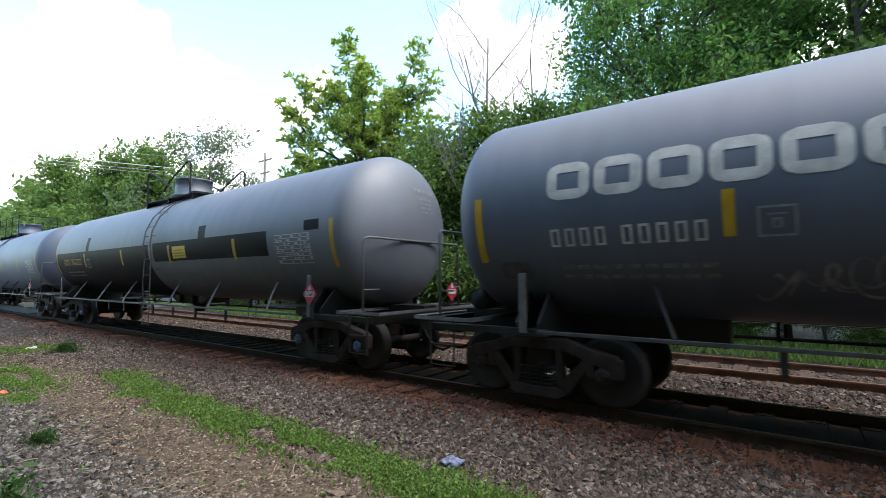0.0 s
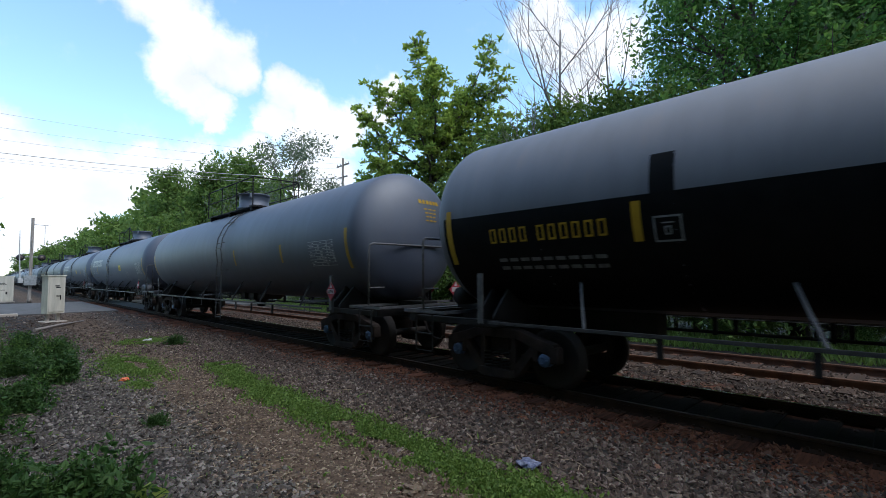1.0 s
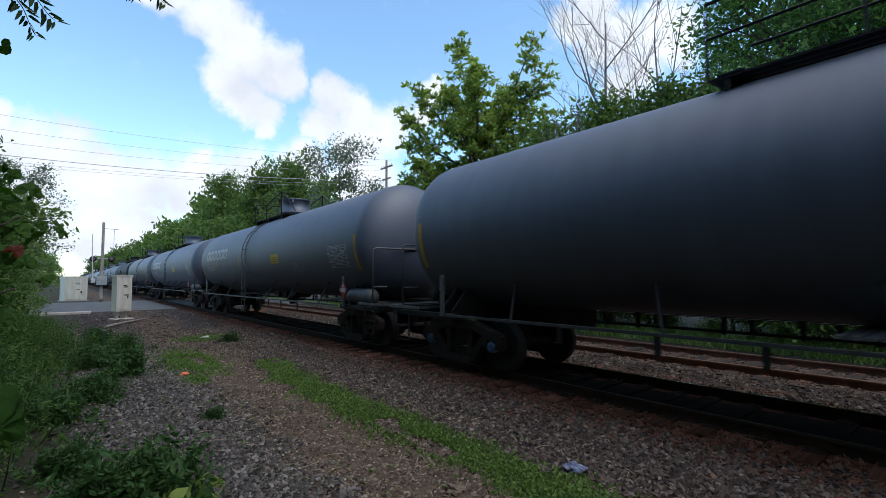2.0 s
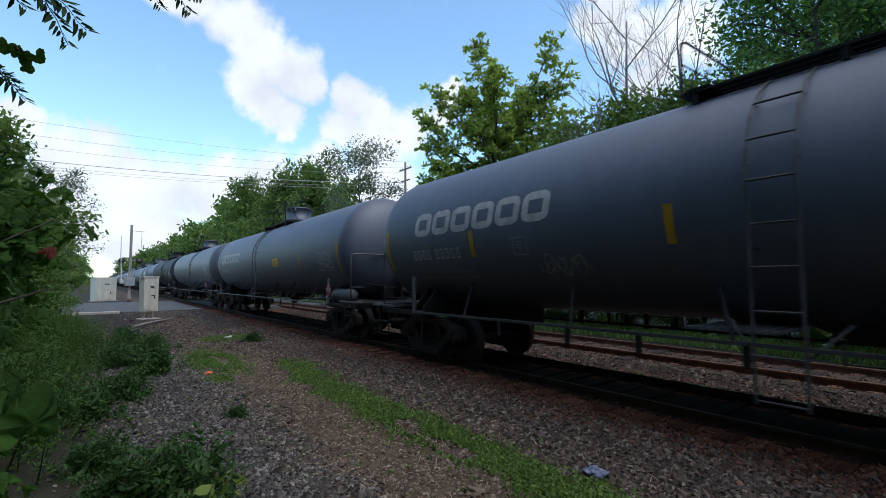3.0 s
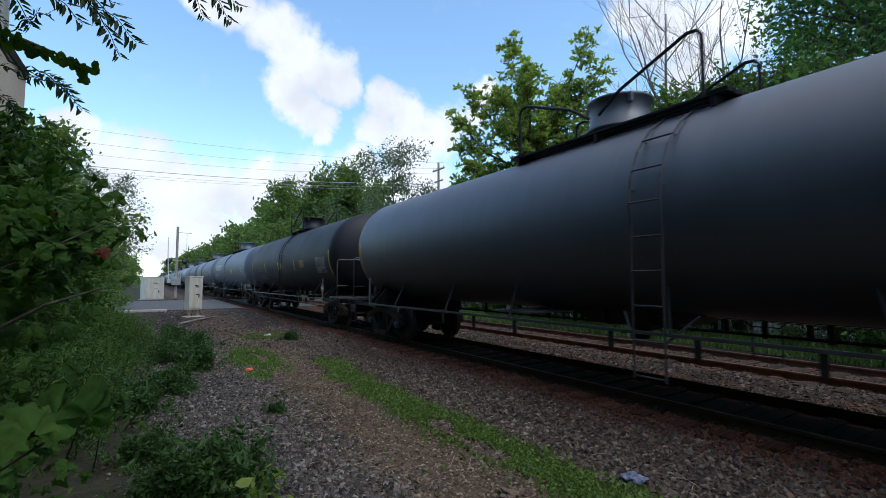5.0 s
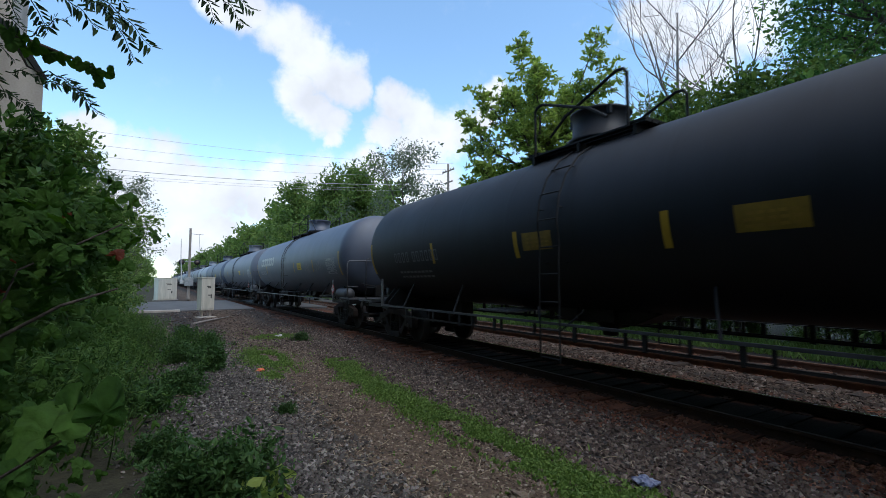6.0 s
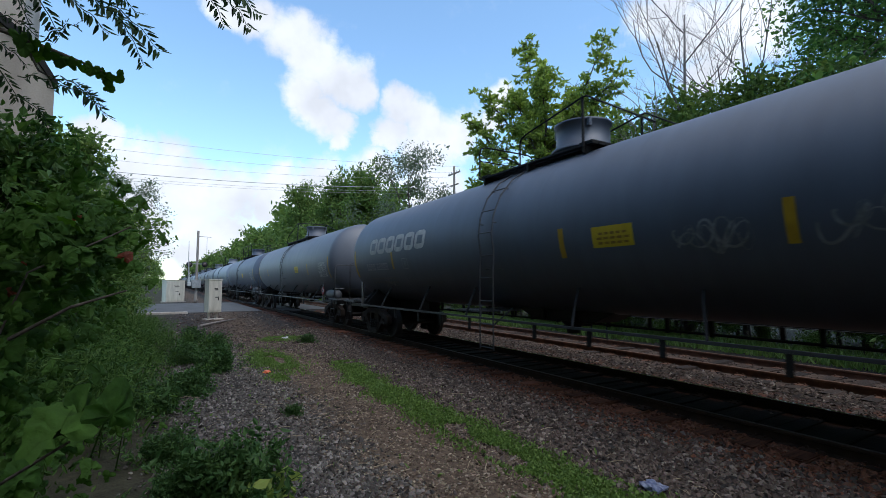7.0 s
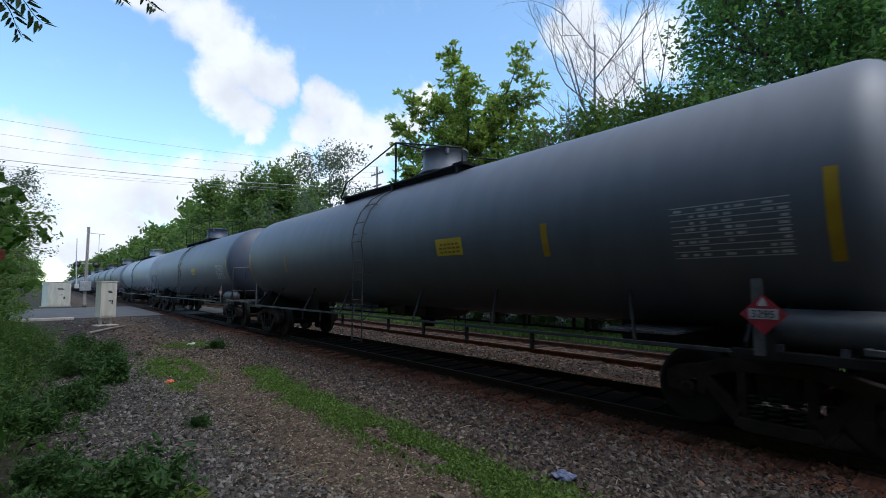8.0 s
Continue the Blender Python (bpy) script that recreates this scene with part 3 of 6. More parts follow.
def stones(name, label, mat, n, span, size, flat=0.8):
    """Loose stones, thinning out along the track."""
    x0, x1, y0, y1 = span
    ys = y0 + (y1 - y0) * rng.random(n * 3) ** 1.9
    xs = rng.uniform(x0, x1, n * 3) + rng.normal(0, 0.22, n * 3)
    ys = ys + rng.normal(0, 0.5, n * 3)
    keep = list(zip(xs, ys))[:n]
    base = np.array([(0.9, 0.3, 0), (-0.9, -0.2, 0), (-0.3, 1, 0), (0.2, -1, 0), (0.2, 0.1, 0.9), (0, 0, -0.8)])
    tri = np.array([(0, 2, 4), (2, 1, 4), (1, 3, 4), (3, 0, 4), (2, 0, 5), (1, 2, 5), (3, 1, 5), (0, 3, 5)])
    k = len(keep)
    pts = np.array(keep)
    z = np.array([ground_z(x, y) for x, y in keep])
    s = size * np.exp(np.clip(rng.normal(0, 0.27, (k, 1, 1)), -0.5, 0.5))
    v = base[None] * (0.75 + 0.5 * rng.random((k, 6, 1))) + rng.normal(0, 0.2, (k, 6, 3))
    v[:, :, 2] *= flat
    a = rng.random(k) * 6.283
    ca, sa = np.cos(a)[:, None], np.sin(a)[:, None]
    st = 0.7 + 0.6 * rng.random((k, 1))
    x, y = v[:, :, 0] * st, v[:, :, 1]
    v = np.stack([x * ca - y * sa, x * sa + y * ca, v[:, :, 2] + 0.25 * rng.normal(0, 1, (k, 1)) * x], -1) * s
    v += np.concatenate([pts, (z + size * 0.15)[:, None]], 1)[:, None]
    f = (tri[None] + 6 * np.arange(k)[:, None, None]).reshape(-1, 3)
    me = bpy.data.meshes.new(name)
    me.from_pydata(v.reshape(-1, 3).tolist(), [], f.tolist())
    me.materials.append(mat)
    tagged(put(name, me), label, "gravel", kind="stuff")


make_ground()
make_road()
make_track(TRACK_X, RAILTOP, "main railway track on brown wooden ties, shade painted between the rails", True)
make_track(FAR_TRACK_X, DULLTOP, "second railway track with rusty rails on old ties", False)


# ---- foliage ----
def leaf_cards(centres, sizes, out=None, droop=0.25, wide=0.55, fold=0.12):
    """Folded pointed leaves: arrays of vertices and faces, six vertices a leaf."""
    k = len(centres)
    a = rng.normal(0, 1, (k, 3))
    if out is not None:
        a += out * 0.8
    a[:, 2] -= droop
    a /= np.linalg.norm(a, axis=1, keepdims=True) + 1e-9
    r = rng.normal(0, 1, (k, 3)) + np.array([0, 0, 1.1])
    b = np.cross(a, r)
    b /= np.linalg.norm(b, axis=1, keepdims=True) + 1e-9
    c = np.cross(a, b)
    s = np.asarray(sizes)[:, None]
    p = np.asarray(centres)
    v = np.stack([p - a * s * 0.5, p - a * s * 0.1 + b * s * wide * 0.5 + c * s * fold, p + a * s * 0.28 + b * s * wide * 0.36 + c * s * fold * 0.8,
                  p + a * s * 0.55, p + a * s * 0.28 - b * s * wide * 0.36 + c * s * fold * 0.8, p - a * s * 0.1 - b * s * wide * 0.5 + c * s * fold], 1)
    base = 6 * np.arange(k)[:, None]
    f = np.concatenate([base + np.array([[0, 1, 2, 3]]), base + np.array([[0, 3, 4, 5]])])
    return v.reshape(-1, 3), f


def cards_mesh(name, v, f, mat):
    me = bpy.data.meshes.new(name)
    me.from_pydata(v.tolist(), [], f.tolist())
    me.materials.append(mat)
    return me


def grow(bm, tips, p, way, length, r, depth, spread, lift, twist=0.25, low=0.3, gen=None):
    """Recursive tapered limbs; tips collects clump places."""
    pts, q = [p], Vector(p)
    d = Vector(way).normalized()
    k = 5 if depth > 1 else 3
    for i in range(k):
        d = (d + Vector([gen.normal(0, twist) for _ in range(3)]) * 0.5 + Vector((0, 0, lift * 0.12))).normalized()
        q = q + d * (length / k)
        pts.append(q.copy())
    tube(bm, pts, r, 7 if depth > 2 else 5 if depth > 1 else 4, r_end=r * (0.55 if depth else 0.2))
    if depth == 0:
        tips.append((pts[-1], d.copy()))
        tips.append((pts[-2], d.copy()))
        return
    n = int(gen.integers(3, 5)) if depth > 1 else 3
    for i in range(n):
        f = low + (1 - low) * (i + gen.random()) / n
        at = pts[min(k, int(f * k))]
        side = d.orthogonal().normalized()
        ang = gen.random() * 6.283
        side = Matrix.Rotation(ang, 3, d) @ side
        nd = (d * (1 - spread) + side * spread + Vector((0, 0, lift * 0.3))).normalized()
        grow(bm, tips, at, nd, length * gen.uniform(0.5, 0.8), r * 0.5, depth - 1, spread, lift, twist, 0.35, gen)
    tips.append((pts[-1], d.copy()))


def tree(height, seed, leaf_mat, leaf=0.28, clump=0.75, per=26, depth=3, spread=0.6, trunk=0.28, bare=0.28, bark=None, label="", scatter=1.0, flat=1.0):
    """A tapered trunk with limbs under a crown of folded leaves."""
    gen = np.random.default_rng(seed)
    root = group_at("tree", pose(0, 0, 0), label, "tree")
    stem, bm, tips = bmesh.new(), bmesh.new(), []
    lean = Vector((gen.normal(0, 0.05), gen.normal(0, 0.05), 1))
    pts = [Vector((0, 0, -0.3))]
    for i in range(6):
        pts.append(pts[-1] + (lean + Vector((gen.normal(0, 0.06), gen.normal(0, 0.06), 0))) * (height * 0.78 / 6))
    tube(stem, pts, trunk, 9, r_end=trunk * 0.25)
    n = 9
    for i in range(n):
        f = bare + (0.98 - bare) * (i + gen.random() * 0.6) / n
        seg = min(5, int(f * 6))
        at = pts[seg].lerp(pts[seg + 1], f * 6 - seg)
        ang = i * 2.4 + gen.random()
        up = 0.35 + 0.8 * f
        length = height * (0.36 - 0.20 * f) * gen.uniform(0.8, 1.25)
        grow(bm, tips, at, (math.cos(ang), math.sin(ang), up), length, trunk * 0.42 * (1.1 - 0.6 * f), depth - 1, spread, 0.6, gen=gen)
    part("trunk", stem, bark or BARK, root)
    part("branch", bm, bark or BARK, root)["kind"] = "stuff"
    if per:
        cs, outs = [], []
        for p, d in tips:
            k = max(4, int(per * gen.uniform(0.5, 1.4)))
            u = gen.normal(0, 1, (k, 3))
            u *= (gen.random((k, 1)) ** 0.55) / (np.linalg.norm(u, axis=1, keepdims=True) + 1e-9)
            c = np.array(p) + u * 1.45 * clump * np.array([1, 1, 0.7 * flat]) * gen.uniform(0.6, 1.15)
            cs.append(c)
            outs.append(np.repeat(np.array(d)[None], k, 0))
        cs, outs = np.concatenate(cs), np.concatenate(outs)
        v, f = leaf_cards(cs, leaf * np.exp(gen.normal(0, 0.25, len(cs))), outs)
        put("crown", cards_mesh("crown", v, f, leaf_mat), root)
    return root


def leader_tree(limbs, base, leaf_mat, label, seed, leaf=0.25, whorls=72, trunk=0.26):
    """A tree of upright leaders; each limb ends at (across, height) and carries whorls of long drooping leaflets."""
    gen = np.random.default_rng(seed)
    root = group_at("tree", pose(0, 0, 0), label, "tree")
    pole, bm, cs, outs = bmesh.new(), bmesh.new(), [], []
    mid = sum(u for u, z in limbs) / len(limbs)
    stem = [Vector((mid * f, 0.15 * math.sin(5 * f), -0.3 + base * 1.9 * f)) for f in (0, 0.25, 0.5, 0.75, 1)]
    tube(pole, stem, trunk, 9, r_end=trunk * 0.45)
    for u, z in limbs:
        end = Vector((u, gen.normal(0, 1.5), z))
        f = min(1.0, max(0.25, (z - 3.0) / 9.0))
        at = stem[0].lerp(stem[4], f)
        if at.z > z - 0.4:
            at = stem[0].lerp(stem[4], max(0.15, (z - 1.4) / (base * 1.9)))
        knee = at.lerp(end, 0.45) + Vector((gen.normal(0, 0.25), gen.normal(0, 0.25), -0.3))
        path = [at, at.lerp(knee, 0.5), knee, knee.lerp(end, 0.5) + Vector((gen.normal(0, 0.12), gen.normal(0, 0.12), 0.1)), end]
        tube(bm, path, trunk * 0.32, 6, r_end=0.015)
        for k in range(whorls):
            g = gen.random() ** 0.5
            seg = min(3, int(g * 4))
            p = path[seg].lerp(path[seg + 1], g * 4 - seg)
            way = Vector((gen.normal(0, 1), gen.normal(0, 1), gen.normal(0.25, 0.6))).normalized()
            q = p + way * gen.uniform(0.15, 1.1) * (1.15 - 0.45 * g)
            tube(bm, [p, p.lerp(q, 0.6) + Vector((0, 0, 0.05)), q], 0.014, 3, r_end=0.005)
            m = int(gen.integers(9, 17))
            o = gen.normal(0, 1, (m, 3)) + np.array(way) * 0.7
            o[:, 2] = o[:, 2] * 0.5 + 0.1
            o /= np.linalg.norm(o, axis=1, keepdims=True)
            cs.append(np.array(q)[None] + o * leaf * gen.uniform(0.35, 1.0, (m, 1)))
            outs.append(o * 2.2)
    part("trunk", pole, BARK, root)
    part("branch", bm, BARK, root)["kind"] = "stuff"
    cs, outs = np.concatenate(cs), np.concatenate(outs)
    v, f = leaf_cards(cs, leaf * np.exp(gen.normal(0, 0.25, len(cs))), outs, 0.25, 0.42)
    put("crown", cards_mesh("crown", v, f, leaf_mat), root)
    return root


def bush(name, label, category, seed, spanx, spany, height, mat, n, leaf=0.08, stems=30, wide=0.55, bark=None, droop=0.0):
    """A weedy mound: many leaning stems clothed in leaves."""
    gen = np.random.default_rng(seed)
    root = group_at(name, pose(0, 0, 0), label, category)
    bm, cs, outs = bmesh.new(), [], []
    for i in range(stems):
        x, y = gen.normal(0, spanx * 0.45), gen.normal(0, spany * 0.45)
        fall = math.exp(-((x / spanx) ** 2 + (y / spany) ** 2))
        h = height * (0.45 + 0.65 * fall) * gen.uniform(0.7, 1.1)
        lean = Vector((x * 0.25 + gen.normal(0, 0.12), y * 0.25 + gen.normal(0, 0.12), h))
        p0 = Vector((x, y, -0.08))
        pts = [p0, p0 + lean * 0.4, p0 + lean * 0.75 + Vector((gen.normal(0, 0.04), gen.normal(0, 0.04), 0)), p0 + lean + Vector((gen.normal(0, 0.08), gen.normal(0, 0.08), 0))]
        tube(bm, pts, 0.006 + height * 0.004, 4, r_end=0.002)
        k = n // stems
        t = gen.random(k) ** 0.7
        c = np.array(p0)[None] + np.array(lean)[None] * t[:, None] + gen.normal(0, leaf * 0.9, (k, 3))
        cs.append(c)
        o = gen.normal(0, 0.6, (k, 3))
        o[:, 2] = gen.uniform(-0.2, 0.9, k)
        outs.append(o)
    part("stem", bm, bark or WEED, root)["kind"] = "stuff"
    cs, outs = np.concatenate(cs), np.concatenate(outs)
    v, f = leaf_cards(cs, leaf * np.exp(gen.normal(0, 0.3, len(cs))), outs, droop, wide)
    put("foliage", cards_mesh("foliage", v, f, mat), root)
    return root


# ---- the tank cars ----
TANK_R, TANK_Z = 1.52, 2.67
SHELL, HEAD = 8.30, 0.68


def tank_profile(half, head):
    prof = []
    for i in range(13):
        a = math.pi / 2 * i / 12
        prof.append((-half - head * math.cos(a), TANK_R * math.sin(a)))
    rings = 9
    prof.append((-half + 0.12, TANK_R))
    for i in range(1, rings):
        y = -half + 2 * half * i / rings
        prof += [(y - 0.08, TANK_R), (y - 0.04, TANK_R), (y, TANK_R + 0.003), (y + 0.04, TANK_R), (y + 0.08, TANK_R)]
    prof += [(-y, r) for y, r in prof[:14]][::-1]
    prof[0] = (prof[0][0], 0)
    prof[-1] = (prof[-1][0], 0)
    return prof


def on_tank(bm, y0, y1, z0, z1, side=-1, lift=0.005, skew=0.0):
    """A painted patch that follows the shell between two heights; y runs along the car."""
    k = max(2, int(abs(z1 - z0) / 0.08) + 1)
    rows = []
    for i in range(k + 1):
        z = z0 + (z1 - z0) * i / k
        a = math.asin(max(-0.999, min(0.999, (z - TANK_Z) / TANK_R)))
        r = TANK_R + lift
        s = skew * (z - z0)
        rows.append([bm.verts.new((side * r * math.cos(a), y + s, TANK_Z + r * math.sin(a))) for y in (y0, y1)])
    for a, c in zip(rows, rows[1:]):
        f = bm.faces.new((a[0], a[1], c[1], c[0]) if side > 0 else (a[1], a[0], c[0], c[1]))
        f.smooth = True


def letter_ring(bm, y, z, w, h, t, side=-1, skew=0.0):
    """A plain upright block outline standing for a character."""
    on_tank(bm, y, y + w, z, z + t, side, 0.006, skew)
    on_tank(bm, y + skew * (h - t), y + w + skew * (h - t), z + h - t, z + h, side, 0.006, skew)
    on_tank(bm, y, y + t, z + t, z + h - t, side, 0.006, skew)
    on_tank(bm, y + w - t, y + w, z + t, z + h - t, side, 0.006, skew)


def rounded_ring(bm, y, z, w, h, t, side=-1, skew=0.0):
    """A plain round-cornered block outline on the shell."""
    r, cuts = h * 0.30, 14
    hole = 0.24 * w
    edges = [z + h * i / cuts for i in range(cuts + 1)] + [z + t, z + h - t]
    edges.sort()
    def inset(zz):
        e = min(zz - z, z + h - zz)
        return 0.0 if e >= r else r - math.sqrt(max(0.0, r * r - (r - e) ** 2))
    def strip(left, right, a, c):
        q = []
        for zz, k in ((a, 0), (c, 1)):
            ang = math.asin((zz - TANK_Z) / TANK_R)
            rr = TANK_R + 0.006
            for yy in (left[k], right[k]):
                q.append(bm.verts.new((side * rr * math.cos(ang), yy + skew * (zz - z), TANK_Z + rr * math.sin(ang))))
        bm.faces.new((q[0], q[1], q[3], q[2]) if side > 0 else (q[1], q[0], q[2], q[3])).smooth = True
    for a, c in zip(edges, edges[1:]):
        if c - a < 1e-5:
            continue
        lo, hi, m = inset(a), inset(c), (a + c) / 2
        if m < z + t or m > z + h - t:
            strip((y + lo, y + hi), (y + w - lo, y + w - hi), a, c)
        else:
            strip((y + lo, y + hi), (y + hole, y + hole), a, c)
            strip((y + w - hole, y + w - hole), (y + w - lo, y + w - hi), a, c)


def build_truck_frame(bm):
    """Cast side frame at x = 0: arched top chord, dropped spring seat, two windows, pedestal jaws."""
    prism(bm, [(-1.12, 0.56), (-1.05, 0.70), (-0.72, 0.78), (-0.40, 0.88), (0.40, 0.88), (0.72, 0.78), (1.05, 0.70), (1.12, 0.56), (0.98, 0.52), (0.70, 0.62), (0.38, 0.73), (-0.38, 0.73), (-0.70, 0.62), (-0.98, 0.52)], -0.09, 0.09, 0.015)
    prism(bm, [(-0.80, 0.64), (-0.66, 0.66), (-0.30, 0.28), (-0.30, 0.14), (-0.42, 0.18)], -0.08, 0.08, 0.012)
    prism(bm, [(0.80, 0.64), (0.42, 0.18), (0.30, 0.14), (0.30, 0.28), (0.66, 0.66)], -0.08, 0.08, 0.012)
    prism(bm, [(-0.40, 0.15), (-0.34, 0.24), (0.34, 0.24), (0.40, 0.15), (0.30, 0.10), (-0.30, 0.10)], -0.13, 0.13, 0.012)
    for s in (-1, 1):
        box(bm, -0.08, 0.08, s * 0.31 - 0.045, s * 0.31 + 0.045, 0.2, 0.76, 0.01)
        box(bm, -0.09, 0.09, s * 1.05 - 0.07, s * 1.05 + 0.07, 0.42, 0.66, 0.02)
        box(bm, -0.09, 0.09, s * 0.73 - 0.05, s * 0.73 + 0.05, 0.42, 0.68, 0.02)


def build_springs(bm):
    for dy in (-0.18, 0.0, 0.18):
        for dx in (-0.06,):
            pts = [(dx + 0.06 * math.cos(a), dy + 0.07 * math.sin(a), 0.25 + 0.27 * i / 28) for i, a in enumerate(1.122 * j for j in range(29))]
            tube(bm, pts, 0.014, 5)


def build_wheelset(bm):
    for s in (-1, 1):
        prof = [(0.0, 0.10), (-0.07, 0.12), (-0.05, 0.36), (-0.075, 0.40), (-0.075, 0.452), (0.045, 0.460), (0.062, 0.487), (0.078, 0.487), (0.082, 0.40), (0.03, 0.36), (0.02, 0.14), (0.06, 0.11)]
        rim = [(-s * d + s * 0.752, r) for d, r in prof]
        lathe(bm, rim, "x", 36, (0, 0, 0))
    lathe(bm, [(-1.06, 0.0), (-1.06, 0.075), (1.06, 0.075), (1.06, 0.0)], "x", 12)


def build_cap(bm):
    lathe(bm, [(0.0, 0.0), (0.0, 0.085), (-0.015, 0.10), (-0.10, 0.105), (-0.14, 0.105), (-0.14, 0.0)], "x", 16)
    for i in range(3):
        a = 2.094 * i
        lathe(bm, [(0.02, 0), (0.02, 0.018), (0, 0.018)], "x", 6, (0, 0.055 * math.cos(a), 0.055 * math.sin(a)))


def build_bolster(bm):
    box(bm, -1.0, 1.0, -0.2, 0.2, 0.42, 0.72, 0.03)
    box(bm, -0.4, 0.4, -0.28, 0.28, 0.6, 0.82, 0.03)
    for s in (-1, 1):
        box(bm, -0.9, 0.9, s * 0.42 - 0.04, s * 0.42 + 0.04, 0.34, 0.46, 0.01)
        box(bm, -0.74, -0.6, s * 0.46 - 0.05, s * 0.46 + 0.05, 0.3, 0.62, 0.02)
        box(bm, 0.6, 0.74, s * 0.46 - 0.05, s * 0.46 + 0.05, 0.3, 0.62, 0.02)


def build_sill(bm):
    box(bm, -0.19, 0.19, -2.2, 1.75, 0.80, 1.18, 0.015)


def build_saddle(bm):
    outline = [(-1.36, 0.995), (1.36, 0.995), (1.36, 1.10), (0.95, 1.55), (0.3, 1.28), (-0.3, 1.28), (-0.95, 1.55), (-1.36, 1.10)]
    a = [bm.verts.new((x, -0.02, z)) for x, z in outline]
    c = [bm.verts.new((x, 0.02, z)) for x, z in outline]
    k = len(outline)
    fs = [bm.faces.new(a[::-1]), bm.faces.new(c)] + [bm.faces.new((a[i], a[(i + 1) % k], c[(i + 1) % k], c[i])) for i in range(k)]
    bmesh.ops.recalc_face_normals(bm, faces=fs)


def build_body_bolster(bm):
    box(bm, -1.40, 1.40, -0.18, 0.18, 0.90, 0.99, 0.01)


def build_end_beam(bm):
    box(bm, -1.46, 1.46, 1.60, 1.74, 0.92, 1.10, 0.01)


def build_side_sill(bm):
    box(bm, -1.42, -1.30, -0.3, 1.6, 0.93, 1.03, 0.01)


def build_deck(bm):
    tube(bm, [(-1.49, 0.82, 1.10), (1.49, 0.82, 1.10), (1.49, 1.83, 1.10), (-1.49, 1.83, 1.10)], 0.04, 4, closed=True)


def build_step(bm):
    # corner sill step
    tube(bm, [(-1.47, 1.12, 1.05), (-1.47, 1.12, 0.42), (-1.47, 1.55, 0.42), (-1.47, 1.55, 1.05)], 0.018, 6)
    tube(bm, [(-1.47, 1.12, 0.72), (-1.47, 1.55, 0.72)], 0.016, 6)


def build_end_rail(bm):
    z, y = 2.42, 1.43
    corner = [(-1.43, y - 0.03, 1.12), (-1.43, y - 0.03, z - 0.10), (-1.41, y - 0.02, z - 0.03), (-1.34, y, z)]
    tube(bm, corner + [(-p[0], p[1], p[2]) for p in corner[::-1]], 0.022, 8)
    tube(bm, [(-1.43, y, 1.5), (-1.05, y - 0.02, 1.5)], 0.015, 6)
    for x in (-0.45, 0.45):
        tube(bm, [(x, y, z), (x * 0.9, y - 0.13, z - 0.06)], 0.016, 6)
    tube(bm, [(1.43, y, 1.5), (1.05, y - 0.02, 1.5)], 0.015, 6)


def build_coupler(bm):
    box(bm, -0.11, 0.11, 1.6, 1.95, 0.78, 0.98, 0.03)
    box(bm, -0.17, 0.15, 1.93, 2.16, 0.72, 1.04, 0.05)
    box(bm, -0.20, -0.04, 2.08, 2.24, 0.74, 1.02, 0.05)
    tube(bm, [(-0.3, 1.72, 0.98), (-0.6, 1.78, 0.98), (-1.36, 1.8, 0.98)], 0.014, 6)
    tube(bm, [(-1.36, 1.8, 0.98), (-1.40, 1.82, 0.80)], 0.014, 6)
    # air hose loop
    pts = [(0.22, 1.75, 0.8), (0.26, 1.9, 0.6), (0.24, 2.05, 0.44), (0.18, 2.2, 0.4), (0.12, 2.3, 0.46)]
    tube(bm, pts, 0.026, 7)


def build_side_rail(bm, half, posts):
    box(bm, -1.60, -1.565, -half, half, 1.0, 1.038, 0.008)
    box(bm, -1.60, -1.50, -half, half, 0.995, 1.005)


def build_side_low(bm, half):
    n = 11
    for i in range(n):
        y = -half + 2 * half * (i + 0.5) / n
        box(bm, -1.58, -1.54, y - 0.02, y + 0.02, 0.80, 1.0)
    box(bm, -1.58, -1.54, -half, half, 0.78, 0.815)


def build_bracket(bm):
    # raking strut from shell to side rail
    tube(bm, [(-1.12, 0.0, 1.62), (-1.3, -0.1, 1.40), (-1.58, -0.28, 1.03)], 0.022, 6)


def build_ladder(bm):
    def at(z):
        if z > 1.95:
            a = math.asin(min(0.98, (z - TANK_Z) / TANK_R))
            return -(TANK_R + 0.11) * math.cos(a)
        return -1.60
    zs = [0.42, 1.03, 1.5, 1.95, 2.3, 2.67, 3.05, 3.45, 3.8, 4.02]
    for dy in (-0.22, 0.22):
        tube(bm, [(at(z), dy, z) for z in zs], 0.017, 6)
    z = 0.46
    while z < 3.9:
        tube(bm, [(at(z), -0.22, z), (at(z), 0.22, z)], 0.013, 6)
        z += 0.45
    for z in (2.0, 2.9, 3.6):
        for dy in (-0.22, 0.22):
            x = at(z)
            tube(bm, [(x, dy, z), (x * 0.93, dy, z)], 0.012, 5)
    tube(bm, [(-1.60, 0.22, 0.9), (-1.35, 0.52, 1.25)], 0.016, 6)
    tube(bm, [(-1.60, -0.22, 0.9), (-1.35, -0.52, 1.25)], 0.016, 6)


def build_walkway(bm, y0, y1):
    for s in (-1, 1):
        for i in range(3):
            x = s * (0.40 + 0.17 * i)
            box(bm, x - 0.07, x + 0.07, y0, y1, 4.13, 4.16)
        for y in (y0 + 0.2, (y0 + y1) / 2, y1 - 0.2):
            box(bm, 0.25 if s > 0 else -0.8, 0.8 if s > 0 else -0.25, y - 0.03, y + 0.03, 3.98, 4.13)
    for y in (y0, y1 - 0.4):
        box(bm, -0.82, 0.82, y, y + 0.3, 4.165, 4.19)


